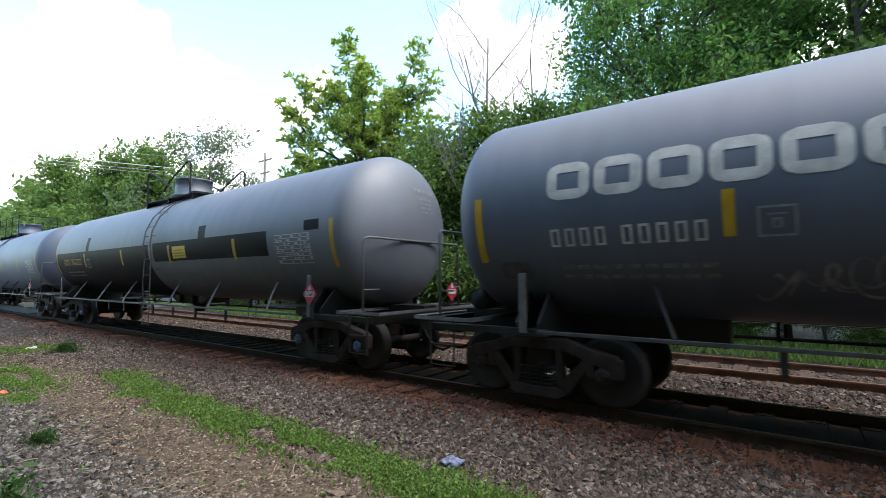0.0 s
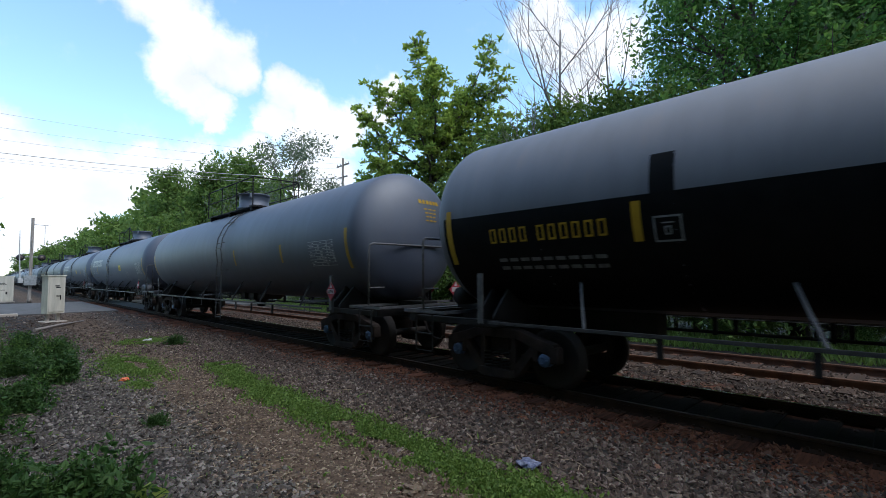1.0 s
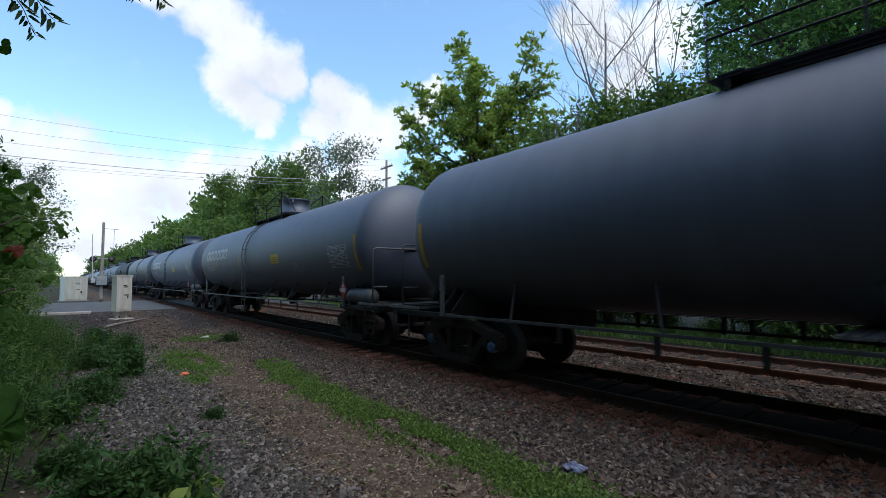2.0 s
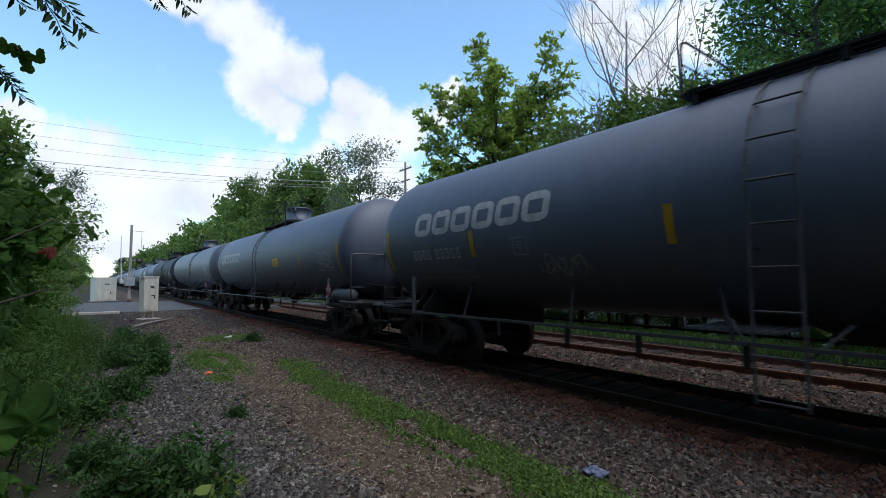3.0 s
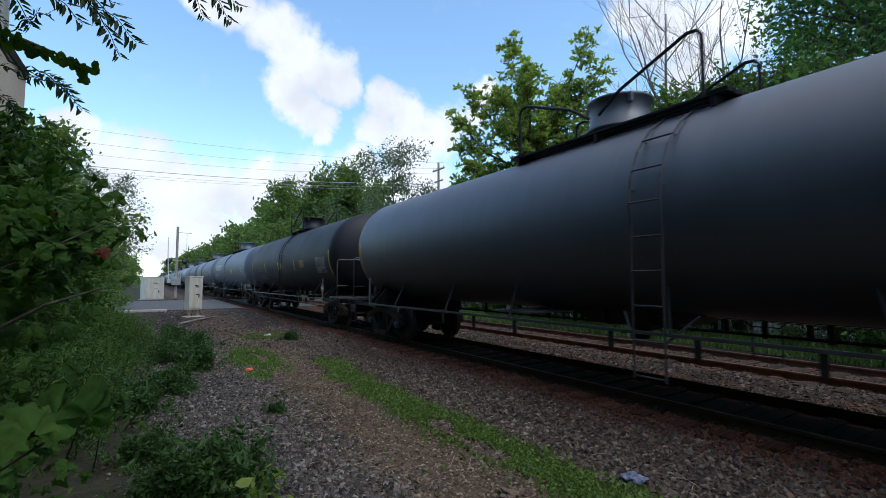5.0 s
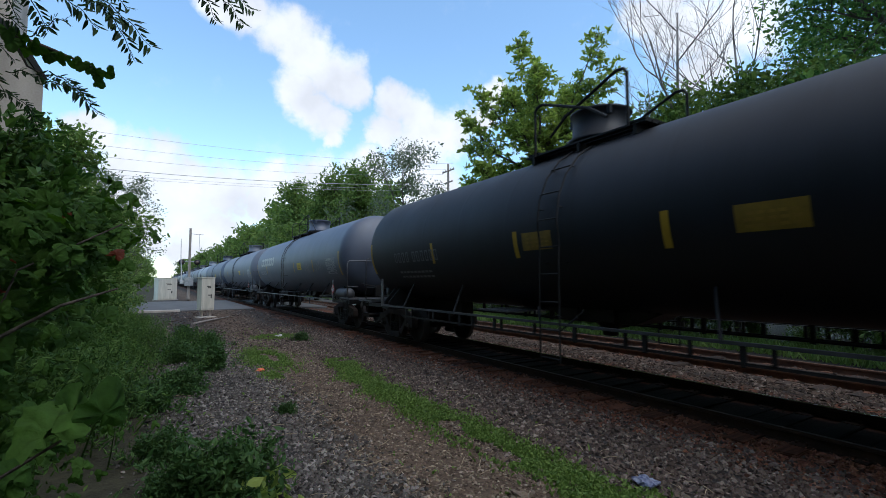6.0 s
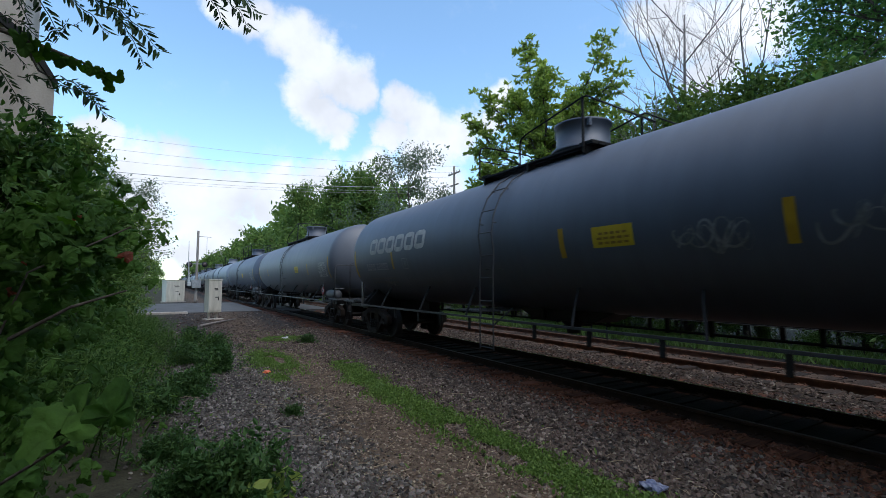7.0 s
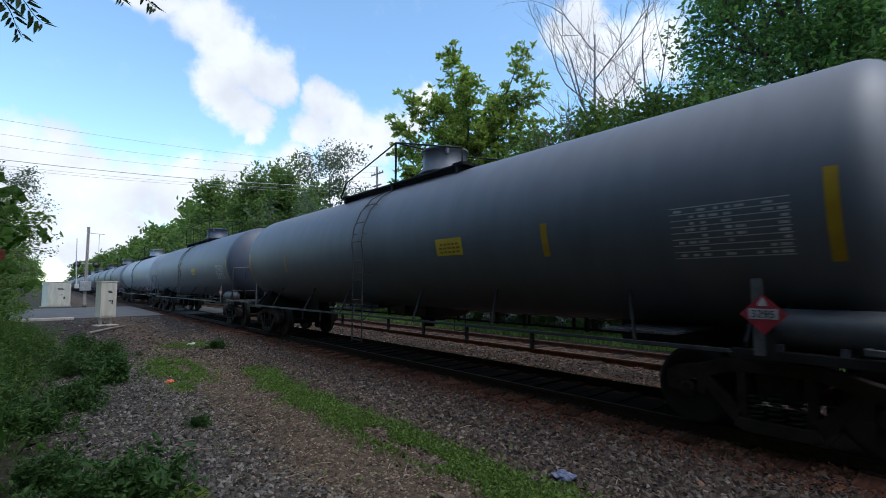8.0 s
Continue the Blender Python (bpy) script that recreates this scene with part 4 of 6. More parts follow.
def build_top_rail(car, y0, y1, style):
    def bar(name, runs):
        key = "%s:%.1f%.1f%s%.2f%.2f" % (name, y0, y1, style, runs[0][0][0][0], runs[0][0][0][1])
        def build(bm):
            for pts, r in runs:
                tube(bm, pts, r, 6)
        put(name, shared(key, build, STEEL), car)
    ym = (y0 + y1) / 2 - 0.2
    for x in (-0.82, 0.82):
        if style == "arch":
            # low guard: corner posts with sloping bars to a high mid post
            bar("top_railing", [([(x, y0, 4.15), (x, y0, 4.45), (x, ym, 5.12), (x, y1 - 0.3, 4.55), (x, y1, 4.15)], 0.02), ([(x, ym, 5.12), (x, ym, 4.15)], 0.026)])
        elif style == "guard":
            # a bar climbing from a post by the ladder to a tall post behind the bonnet
            ya, yb, yc = y1 - 1.5, y1 - 3.2, y1 - 4.6
            bar("top_railing", [([(x, ya, 4.12), (x, ya, 4.62), (x, ya - 0.06, 4.70), (x, ya - 0.2, 4.75), (x, yb, 5.0), (x, yb - 0.1, 4.99), (x, yc, 4.12)], 0.018), ([(x, yb, 5.0), (x, yb, 4.0)], 0.028)])
        elif style == "hoop":
            for y, s in ((y0 + 0.3, -1), (y1 - 0.3, 1)):
                h = 5.1
                bar("railing_hoop", [([(x, y, 4.12), (x, y, h - 0.1), (x, y - s * 0.06, h - 0.02), (x, y - s * 0.2, h), (x, y - s * 1.3, h - 0.42), (x, y - s * 1.7, h - 0.7)], 0.028)])
        else:
            runs = [([(x, y0, 4.13), (x, y0, 5.14), (x, y1, 5.14), (x, y1, 4.13)], 0.022), ([(x, y0, 4.68), (x, y1, 4.68)], 0.018)]
            for f in (0.33, 0.66):
                y = y0 + (y1 - y0) * f
                runs.append(([(x, y, 4.13), (x, y, 5.14)], 0.018))
            bar("top_railing", runs)
    if style == "guard":
        for y in (y1 - 0.05,):
            h = 4.92
            bar("railing_hoop", [([(-0.82, y, 4.12), (-0.82, y, h - 0.16), (-0.78, y, h - 0.05), (-0.66, y, h), (0.66, y, h), (0.78, y, h - 0.05), (0.82, y, h - 0.16), (0.82, y, 4.12)], 0.018),
                                 ([(-0.82, y, h - 0.35), (0.82, y, h - 0.35)], 0.013)])
    elif style == "arch":
        bar("railing_crossbar", [([(-0.82, ym, 5.12), (0.82, ym, 5.12)], 0.02)])
    elif style == "cage":
        bar("railing_crossbar", [([(-0.82, y0, 5.14), (0.82, y0, 5.14)], 0.02)])


def build_dome(bm):
    lathe(bm, [(4.10, 0.0), (4.10, 0.56), (4.26, 0.56), (4.27, 0.62), (4.32, 0.62), (4.33, 0.54), (4.40, 0.54), (4.41, 0.52), (4.78, 0.52), (4.80, 0.56), (4.84, 0.56), (4.85, 0.52), (4.87, 0.15), (4.875, 0.0)], "z", 32)
    for i in range(3):
        a = 1.9 + i * 2.2
        box(bm, 0.56 * math.cos(a) - 0.035, 0.56 * math.cos(a) + 0.035, 0.56 * math.sin(a) - 0.035, 0.56 * math.sin(a) + 0.035, 4.66, 4.82, 0.008)


def build_outlet(bm):
    lathe(bm, [(0.72, 0.0), (0.72, 0.13), (0.86, 0.16), (1.02, 0.30), (1.2, 0.34)], "z", 16)
    box(bm, -0.5, 0.5, -0.03, 0.03, 0.84, 0.89)
    for s in (-1, 1):
        box(bm, -0.45, 0.45, s * 0.4 - 0.03, s * 0.4 + 0.03, 0.98, 1.25, 0.02)


def build_brake_pipe(bm, half):
    # air line under the shell on uneven hangers
    tube(bm, [(0.75, -half + 1.6, 0.86), (0.75, half - 1.6, 0.86)], 0.025, 6)
    g = np.random.default_rng(2)
    y = -half + 2.2
    while y < half - 2:
        box(bm, 0.72, 0.78, y - 0.03, y + 0.03, 0.82, 1.6)
        y += g.uniform(0.7, 1.7)


def build_reservoir(bm):
    lathe(bm, [(-0.66, 0.0), (-0.64, 0.13), (-0.56, 0.20), (-0.52, 0.21), (0.38, 0.21), (0.42, 0.20), (0.50, 0.13), (0.52, 0.0)], "y", 20, (-1.18, 0, 1.24))
    for dy in (-0.25, 0.25):
        box(bm, -1.40, -0.95, dy - 0.03, dy + 0.03, 0.98, 1.1)
        lathe(bm, [(-0.02, 0.215), (0.02, 0.215)], "y", 20, (-1.18, dy, 1.24))


def build_brake_gear(bm, wx):
    # brake cylinder, levers and wheel on the end deck
    lathe(bm, [(-0.3, 0.0), (-0.3, 0.16), (0.2, 0.16), (0.25, 0.05), (0.5, 0.05), (0.5, 0)], "x", 14, (-0.5, 1.1, 1.36))
    box(bm, -0.05, 0.3, 1.0, 1.25, 1.13, 1.55, 0.02)
    tube(bm, [(0.25, 1.2, 1.5), (0.8, 1.2, 1.6)], 0.02, 6)
    ring = [(wx + 0.25 * math.cos(a), 1.50, 1.92 + 0.25 * math.sin(a)) for a in (2 * math.pi * i / 20 for i in range(20))]
    tube(bm, ring, 0.018, 6, closed=True)
    for i in range(4):
        a = math.pi / 2 * i
        tube(bm, [(wx, 1.47, 1.92), (wx + 0.25 * math.cos(a), 1.50, 1.92 + 0.25 * math.sin(a))], 0.012, 5)
    box(bm, wx - 0.12, wx + 0.12, 1.30, 1.46, 1.70, 2.15, 0.03)
    box(bm, wx - 0.04, wx + 0.04, 1.34, 1.42, 1.13, 1.75)


def build_placard(bm):
    # a diamond board with a thin edge, facing -x
    r = 0.205
    pts = [(0, -r), (r, 0), (0, r), (-r, 0)]
    prism(bm, pts, -0.012, 0.0)


def build_placard_post(bm):
    box(bm, 0.005, 0.02, -0.09, 0.09, -0.45, 0.08)


def placard(car, y, side, number):
    m = pose(side * 1.50, y, 1.40, 0, 0, 0 if side < 0 else 180)
    post = put("placard_holder", shared("placard_holder", build_placard_post, STEEL), car, m)
    put("placard", shared("placard", build_placard, REDSIGN), post, None, "red diamond hazard placard")
    bm_key = "placard_panel"
    put("panel", shared(bm_key, lambda bm: (box(bm, -0.017, -0.013, -0.128, 0.128, -0.047, 0.056)), SIGNWHITE), post, None, "white number panel")
    flame = shared("symbol", lambda bm: prism(bm, [(-0.043, 0.085), (0.043, 0.085), (0.03, 0.128), (0.0, 0.182), (-0.03, 0.128)], -0.017, -0.013), SIGNWHITE)
    put("symbol", flame, post)
    if number:
        put("lettering", text_mesh(number, 0.106, INK), post, Matrix(((0, 0, -1, -0.02), (-1, 0, 0, 0), (0, 1, 0, 0), (0, 0, 0, 1))))


def end_placard(car, end, number):
    # on the end deck, facing along the train
    m = pose(0.95 * (1 if end < 0 else -1), end * 9.12, 1.41, 0, 0, 90 if end < 0 else -90)
    post = put("placard_holder", shared("placard_holder", build_placard_post, STEEL), car, m)
    put("placard", shared("placard", build_placard, REDSIGN), post, None, "red diamond hazard placard")
    put("panel", shared("placard_panel", None, WHITE), post, None, "white number panel")
    put("symbol", CACHE["symbol"], post)


def stencil(bm, mat, parent, label="rows of small stencilled bars"):
    ob = part("stencil", bm, mat, parent, label)
    ob["kind"] = "stuff"


def side_marks(car, spec, half):
    """Reflectors, data panels, bars for stencilled writing and block shapes for the owner's mark, on both flanks."""
    key = spec["name"]
    for side in (-1, 1):
        flip = -side
        for y in spec.get("stripes", (-half + 0.10, half - 0.10)):
            tall = 0.44 if abs(y) > half - 0.3 else 0.24
            bm = bmesh.new()
            on_tank(bm, y - 0.056, y + 0.056, 2.36 - tall, 2.36 + tall, side)
            part("reflector", bm, YELLOW, car, "yellow reflective stripe")
        if "band" in spec:
            for y0, y1, z0, z1 in spec["band"]:
                bm = bmesh.new()
                on_tank(bm, y0, y1, z0, z1, side, 0.003)
                part("band", bm, BLACK, car, "black painted patch on the shell")
        for y in [spec[k] for k in ("yellow", "second_panel") if k in spec]:
            bm = bmesh.new()
            on_tank(bm, y - 0.36, y + 0.36, 2.24, 2.55, side, 0.004)
            sign = part("panel", bm, spec.get("panel", PANELYEL), car, "yellow panel with unreadable writing")
            bm = bmesh.new()
            for z, w in ((2.44, 0.26), (2.37, 0.30), (2.30, 0.28)):
                for i in range(5):
                    a = y - w + 2 * w * i / 5
                    on_tank(bm, a, a + 2 * w / 5 - 0.03, z - 0.015, z + 0.02, side, 0.007)
            stencil(bm, noisy("brown_ink", (0.22, 0.12, 0.01), (0.34, 0.2, 0.02), 6, 50, 0.6, 0, 0), sign)
        if spec.get("table", True):
            y = spec.get("table_y", -half + 1.12)
            bm = bmesh.new()
            g = np.random.default_rng(len(key) + 3)
            for i in range(9):
                z = 2.00 + i * 0.071
                if i < 8 or side < 0:
                    on_tank(bm, y - 0.58, y + 0.58, z, z + 0.011, side, 0.005)
                if i == 8:
                    break
                for c in range(9):
                    if g.random() < 0.62:
                        a = y - 0.56 + c * 0.126
                        on_tank(bm, a, a + g.uniform(0.04, 0.105), z + 0.024, z + 0.052, side, 0.005)
            stencil(bm, TABLEINK, car, "faded data table of ruled lines and small bars")
        if "logo" in spec:
            y, z, w, h = spec["logo"]
            for i in range(6):
                bm = bmesh.new()
                rounded_ring(bm, y - (i + 1) * w + w * 0.05, z, w * 0.90, h, h * 0.27, side, -0.12 * spec.get('slant', 0))
                part("emblem_block", bm, WHITE, car, "white block of a large painted mark")
        if "number" in spec:
            y, z, colour, n, h = spec["number"]
            bm = bmesh.new()
            pos = y
            for i in range(n + 1):
                if i == 4:
                    pos -= h * 0.55
                    continue
                letter_ring(bm, pos - h * 0.62, z, h * 0.54, h, h * 0.125, side)
                pos -= h * 0.86
            stencil(bm, colour, car, "plain bars for the stencilled car number")
            bm = bmesh.new()
            for k in range(2):
                for i in range(9):
                    a = y - 0.1 - i * 0.2
                    on_tank(bm, a - 0.15, a, z - 0.28 - k * 0.12, z - 0.23 - k * 0.12, side, 0.006)
            stencil(bm, noisy("faint_stencil", (0.10, 0.10, 0.105), (0.24, 0.24, 0.245), 9, 40, 0.7, 0, 0), car, "rows of small faded stencil bars")
        if "square" in spec:
            y = spec["square"]
            bm = bmesh.new()
            letter_ring(bm, y - 0.16, 2.10, 0.32, 0.30, 0.022, side)
            on_tank(bm, y - 0.07, y + 0.07, 2.31, 2.325, side, 0.006)
            letter_ring(bm, y - 0.04, 2.18, 0.08, 0.10, 0.02, side)
            stencil(bm, DIMWHITE, car, "white square outline stencil")
    if "plate" in spec:
        bm = bmesh.new()
        on_tank(bm, spec["plate"] - 0.22, spec["plate"] + 0.22, 1.70, 1.92, -1, 0.02)
        part("blank_plate", bm, PIPE, car, "blank grey holder plate")
    if "scrawl" in spec:
        for y, z, s, seed in spec["scrawl"]:
            g = np.random.default_rng(seed)
            bm = bmesh.new()
            for stroke in range(2):
                k, loops, ph = 90, 4.0 + 1.5 * g.random(), g.random() * 6
                line = []
                for i in range(k):
                    u = i / (k - 1)
                    w = 2 * math.pi * loops * u + ph
                    amp = 0.45 * s * (0.55 + 0.45 * math.sin(3.1 * u + ph + stroke))
                    line.append((y - s * (u * 2.2 - 1.1) + amp * 0.8 * math.sin(w), z + amp * math.cos(w * (1 + 0.3 * stroke)) - 0.15 * stroke * s))
                last = None
                for i, (yy, zz) in enumerate(line):
                    p, q = line[max(i - 1, 0)], line[min(i + 1, k - 1)]
                    d = Vector((q[0] - p[0], q[1] - p[1])).normalized() * 0.016 * (0.6 + 0.5 * math.sin(i * 0.21))
                    pair = []
                    for sg in (-1, 1):
                        ya, za = yy - sg * d.y, zz + sg * d.x
                        a = math.asin(max(-0.98, min(0.98, (za - TANK_Z) / TANK_R)))
                        lift = 0.006 + 0.002 * stroke
                        pair.append(bm.verts.new((-(TANK_R + lift) * math.cos(a), ya, TANK_Z + (TANK_R + lift) * math.sin(a))))
                    if last:
                        bm.faces.new((last[0], last[1], pair[1], pair[0]))
                    last = pair
            part("spray_paint", bm, DIMWHITE, car, "loose white spray-painted loops")


def end_marks(car, spec, half, head):
    """Short bars on the round heads."""
    for end in (-1, 1):
        bm = bmesh.new()
        for i, (z, w) in enumerate(((3.42, 0.36), (3.28, 0.22), (3.19, 0.2), (3.10, 0.18), (3.01, 0.2))):
            h = 0.09 if i == 0 else 0.03
            n = 6 if i == 0 else 3
            for k in range(n):
                x0 = 0.35 * -end + (-w + 2 * w * k / n)
                x1 = x0 + 2 * w / n * 0.75
                q = []
                for x, zz in ((x0, z), (x1, z), (x1, z + h), (x0, z + h)):
                    rr = (x * x + (zz - TANK_Z) ** 2) / (TANK_R * TANK_R)
                    q.append(bm.verts.new((x, end * (half + head * math.sqrt(max(0, 1 - rr)) + 0.012), zz)))
                bm.faces.new(q if end < 0 else q[::-1])
        stencil(bm, spec.get("end_colour", DIMWHITE), car, "small faded stencil bars")


def tank_car(spec):
    short = spec.get("short", 0.0)
    half, head = SHELL - short, HEAD
    car = group_at("tank_car", pose(TRACK_X, spec["y"], 0), spec["label"], "tank car", "tank cars of the freight train")
    paint = spec["paint"]
    key = "%.2f" % half
    more = spec.get("longer", 0.0) / 2
    put("tank", shared("tank:%s%.2f%s" % (key, more, paint.name), lambda bm: lathe(bm, tank_profile(half + more, head), "y", 64, (0, more, TANK_Z)), paint), car)
    for end in (-1, 1):
        m = pose(0, end * (half - 0.75), 0, 0, 0, 0 if end > 0 else 180)
        put("end_sill", shared("end_sill", build_sill, STEEL), car, m)
        put("end_deck", shared("end_deck", build_deck, noisy("grey_deck_grating", (0.05, 0.05, 0.055), (0.13, 0.13, 0.135), 7, 60, 0.6, 0.2, 0.1)), car, m, "grey grated end platform")
        deck = car.children[-1]
        for i in range(9):
            put("slat", shared("slat", lambda bm: box(bm, -1.47, 1.47, -0.038, 0.038, 1.115, 1.145), CACHE["end_deck"].materials[0]), deck, pose(0, 0.9 + i * 0.105, 0))
        put("body_bolster", shared("body_bolster", build_body_bolster, STEEL), car, m)
        put("end_beam", shared("end_beam", build_end_beam, STEEL), car, m)
        for s in (-1, 1):
            put("saddle", shared("saddle", build_saddle, STEEL), car, m @ pose(0, s * 0.16, 0))
            put("side_sill", shared("side_sill", build_side_sill, STEEL), car, m @ pose(0 if s < 0 else 2.72, 0, 0))
            put("step", shared("step", build_step, STEEL), car, m @ pose(0 if s < 0 else 2.94, 0, 0))
        put("end_railing", shared("end_railing", build_end_rail, PIPE), car, m, "bent grey pipe railing")
        put("coupler", shared("coupler", build_coupler, CAST), car, m)
        tm = pose(0, end * (half - 0.75), 0)
        truck = put("truck", shared("truck", build_bolster, CAST), car, tm)
        for s in (-1, 1):
            put("side_frame", shared("side_frame", build_truck_frame, CAST), truck, pose(s * 1.0, 0, 0), "dusty cast side frame")
            put("spring", shared("spring", build_springs, STEEL), truck, pose(s * 1.0, 0, 0, 0, 0, 0 if s < 0 else 180))
            for dy in (-0.89, 0.89):
                cap = noisy("blue_bearing_cap", (0.02, 0.05, 0.11), (0.05, 0.10, 0.19), 8, 60, 0.6) if spec.get("caps") == "blue" else CAST
                put("bearing_cap", shared("bearing_cap:" + cap.name, build_cap, cap), truck, pose(s * 1.10, dy, 0.457, 0, 0, 0 if s > 0 else 180))
        for dy in (-0.89, 0.89):
            w = put("wheelset", shared("wheelset", build_wheelset, WHEEL), truck, pose(0, dy, 0.457))
            WHEELSETS.append((w, dy, spec["near"]))
    rail_half = half + 0.2
    for s in (-1, 1):
        m = pose(0, 0, 0, 0, 0, 0 if s < 0 else 180)
        put("side_rail", shared("side_rail:" + key, lambda bm: build_side_rail(bm, rail_half - 1.2, 0), RAILBAR if spec['near'] else PIPE), car, m)
        if spec.get("double"):
            put("lower_rail", shared("lower_rail:" + key, lambda bm: build_side_low(bm, half - 2.3), STEEL), car, m)
        for y in spec.get("brackets", (-6.0, -3.6, -1.5, 1.5, 3.6, 6.0)):
            put("bracket", shared("bracket:" + spec.get("strut", STEEL).name, build_bracket, spec.get("strut", STEEL)), car, pose(0, s * -y if s > 0 else y, 0, 0, 0, 0 if s < 0 else 180))
        for y in (-4.7, -3.3, -2.1, -0.9, 1.1, 2.3, 3.4, 4.8):
            put("hanger", shared("hanger", lambda bm: box(bm, -1.585, -1.55, -0.035, 0.035, 0.76, 1.0, 0.006), STEEL), car, pose(0, y, 0, 0, 0, 0 if s < 0 else 180))
        for y in (-half + 0.75, half - 0.75):
            put("stake", shared("stake", lambda bm: box(bm, -1.50, -1.46, -0.05, 0.05, 0.98, 1.76, 0.006), PIPE), car, pose(0, y, 0, 0, 0, 0 if s < 0 else 180), "grey upright flat bar")
        put("ladder", shared("ladder:" + spec.get("rungs", RAILBAR).name, build_ladder, spec.get("rungs", RAILBAR)), car, pose(0, spec.get("ladder", 0.4), 0, 0, 0, 0 if s < 0 else 180))
    d, w0, w1 = spec.get("dome", -0.8), spec.get("walk0", -2.4), spec.get("walk1", 2.9)
    put("walkway", shared("walkway:%.1f%.1f" % (w0, w1), lambda bm: build_walkway(bm, w0, w1), STEEL), car, None, "dark steel roof walkway")
    build_top_rail(car, w0, w1, spec["rails"])
    put("dome", shared("dome:" + paint.name, build_dome, paint), car, pose(0, d, 0), "round bolted manway bonnet")
    put("brake_pipe", shared("brake_pipe:" + key, lambda bm: build_brake_pipe(bm, half), STEEL), car)
    put("bottom_outlet", shared("bottom_outlet", build_outlet, STEEL), car, pose(0, -0.3, 0))
    put("skid", shared("skid", lambda bm: prism(bm, [(-1.3, 1.2), (-0.8, 0.98), (0.8, 0.98), (1.3, 1.2)], -0.35, 0.35, 0.02), STEEL), car, pose(0, -0.3, 0))
    if spec.get("reservoir"):
        put("air_reservoir", shared("air_reservoir", build_reservoir, noisy("grey_reservoir_paint", (0.025, 0.028, 0.034), (0.06, 0.064, 0.072), 4, 50, 0.5)), car, pose(0, -half + 0.35, 0), "grey air brake reservoir")
    put("brake_gear", shared("brake_gear:%.1f" % spec.get("wheel", 0.62), lambda bm: build_brake_gear(bm, spec.get("wheel", 0.62)), STEEL), car, pose(0, spec.get("gear", 1) * (half - 0.75), 0, 0, 0, 0 if spec.get("gear", 1) > 0 else 180))
    side_marks(car, spec, half)
    end_marks(car, spec, half, head)
    for s in (-1, 1):
        placard(car, -(half - 0.7), s, spec.get("un", ""))
    if spec["near"]:
        end_placard(car, -1, spec.get("un", ""))
    CARS.append((car, spec["y"]))


CARS, WHEELSETS = [], []
GREY = tank_paint("grey_tank_enamel", (0.054, 0.062, 0.084), (0.104, 0.117, 0.150), 0.55, 0.2)
BLUEGREY = tank_paint("blue_grey_tank_enamel", (0.027, 0.038, 0.068), (0.060, 0.079, 0.124), 0.55, 0.08)
DARKGREY = tank_paint("charcoal_tank_enamel", (0.019, 0.026, 0.045), (0.043, 0.054, 0.083), 0.48, 0.06)
# base lightened to hold the grazing sky sheen on distant cars
PALE = tank_paint("pale_grey_tank_enamel", (0.13, 0.15, 0.19), (0.21, 0.235, 0.28), 0.5, 0.15)
JET = tank_paint("black_tank_enamel", (0.003, 0.0038, 0.0065), (0.010, 0.012, 0.019), 0.55, spec=0.32)


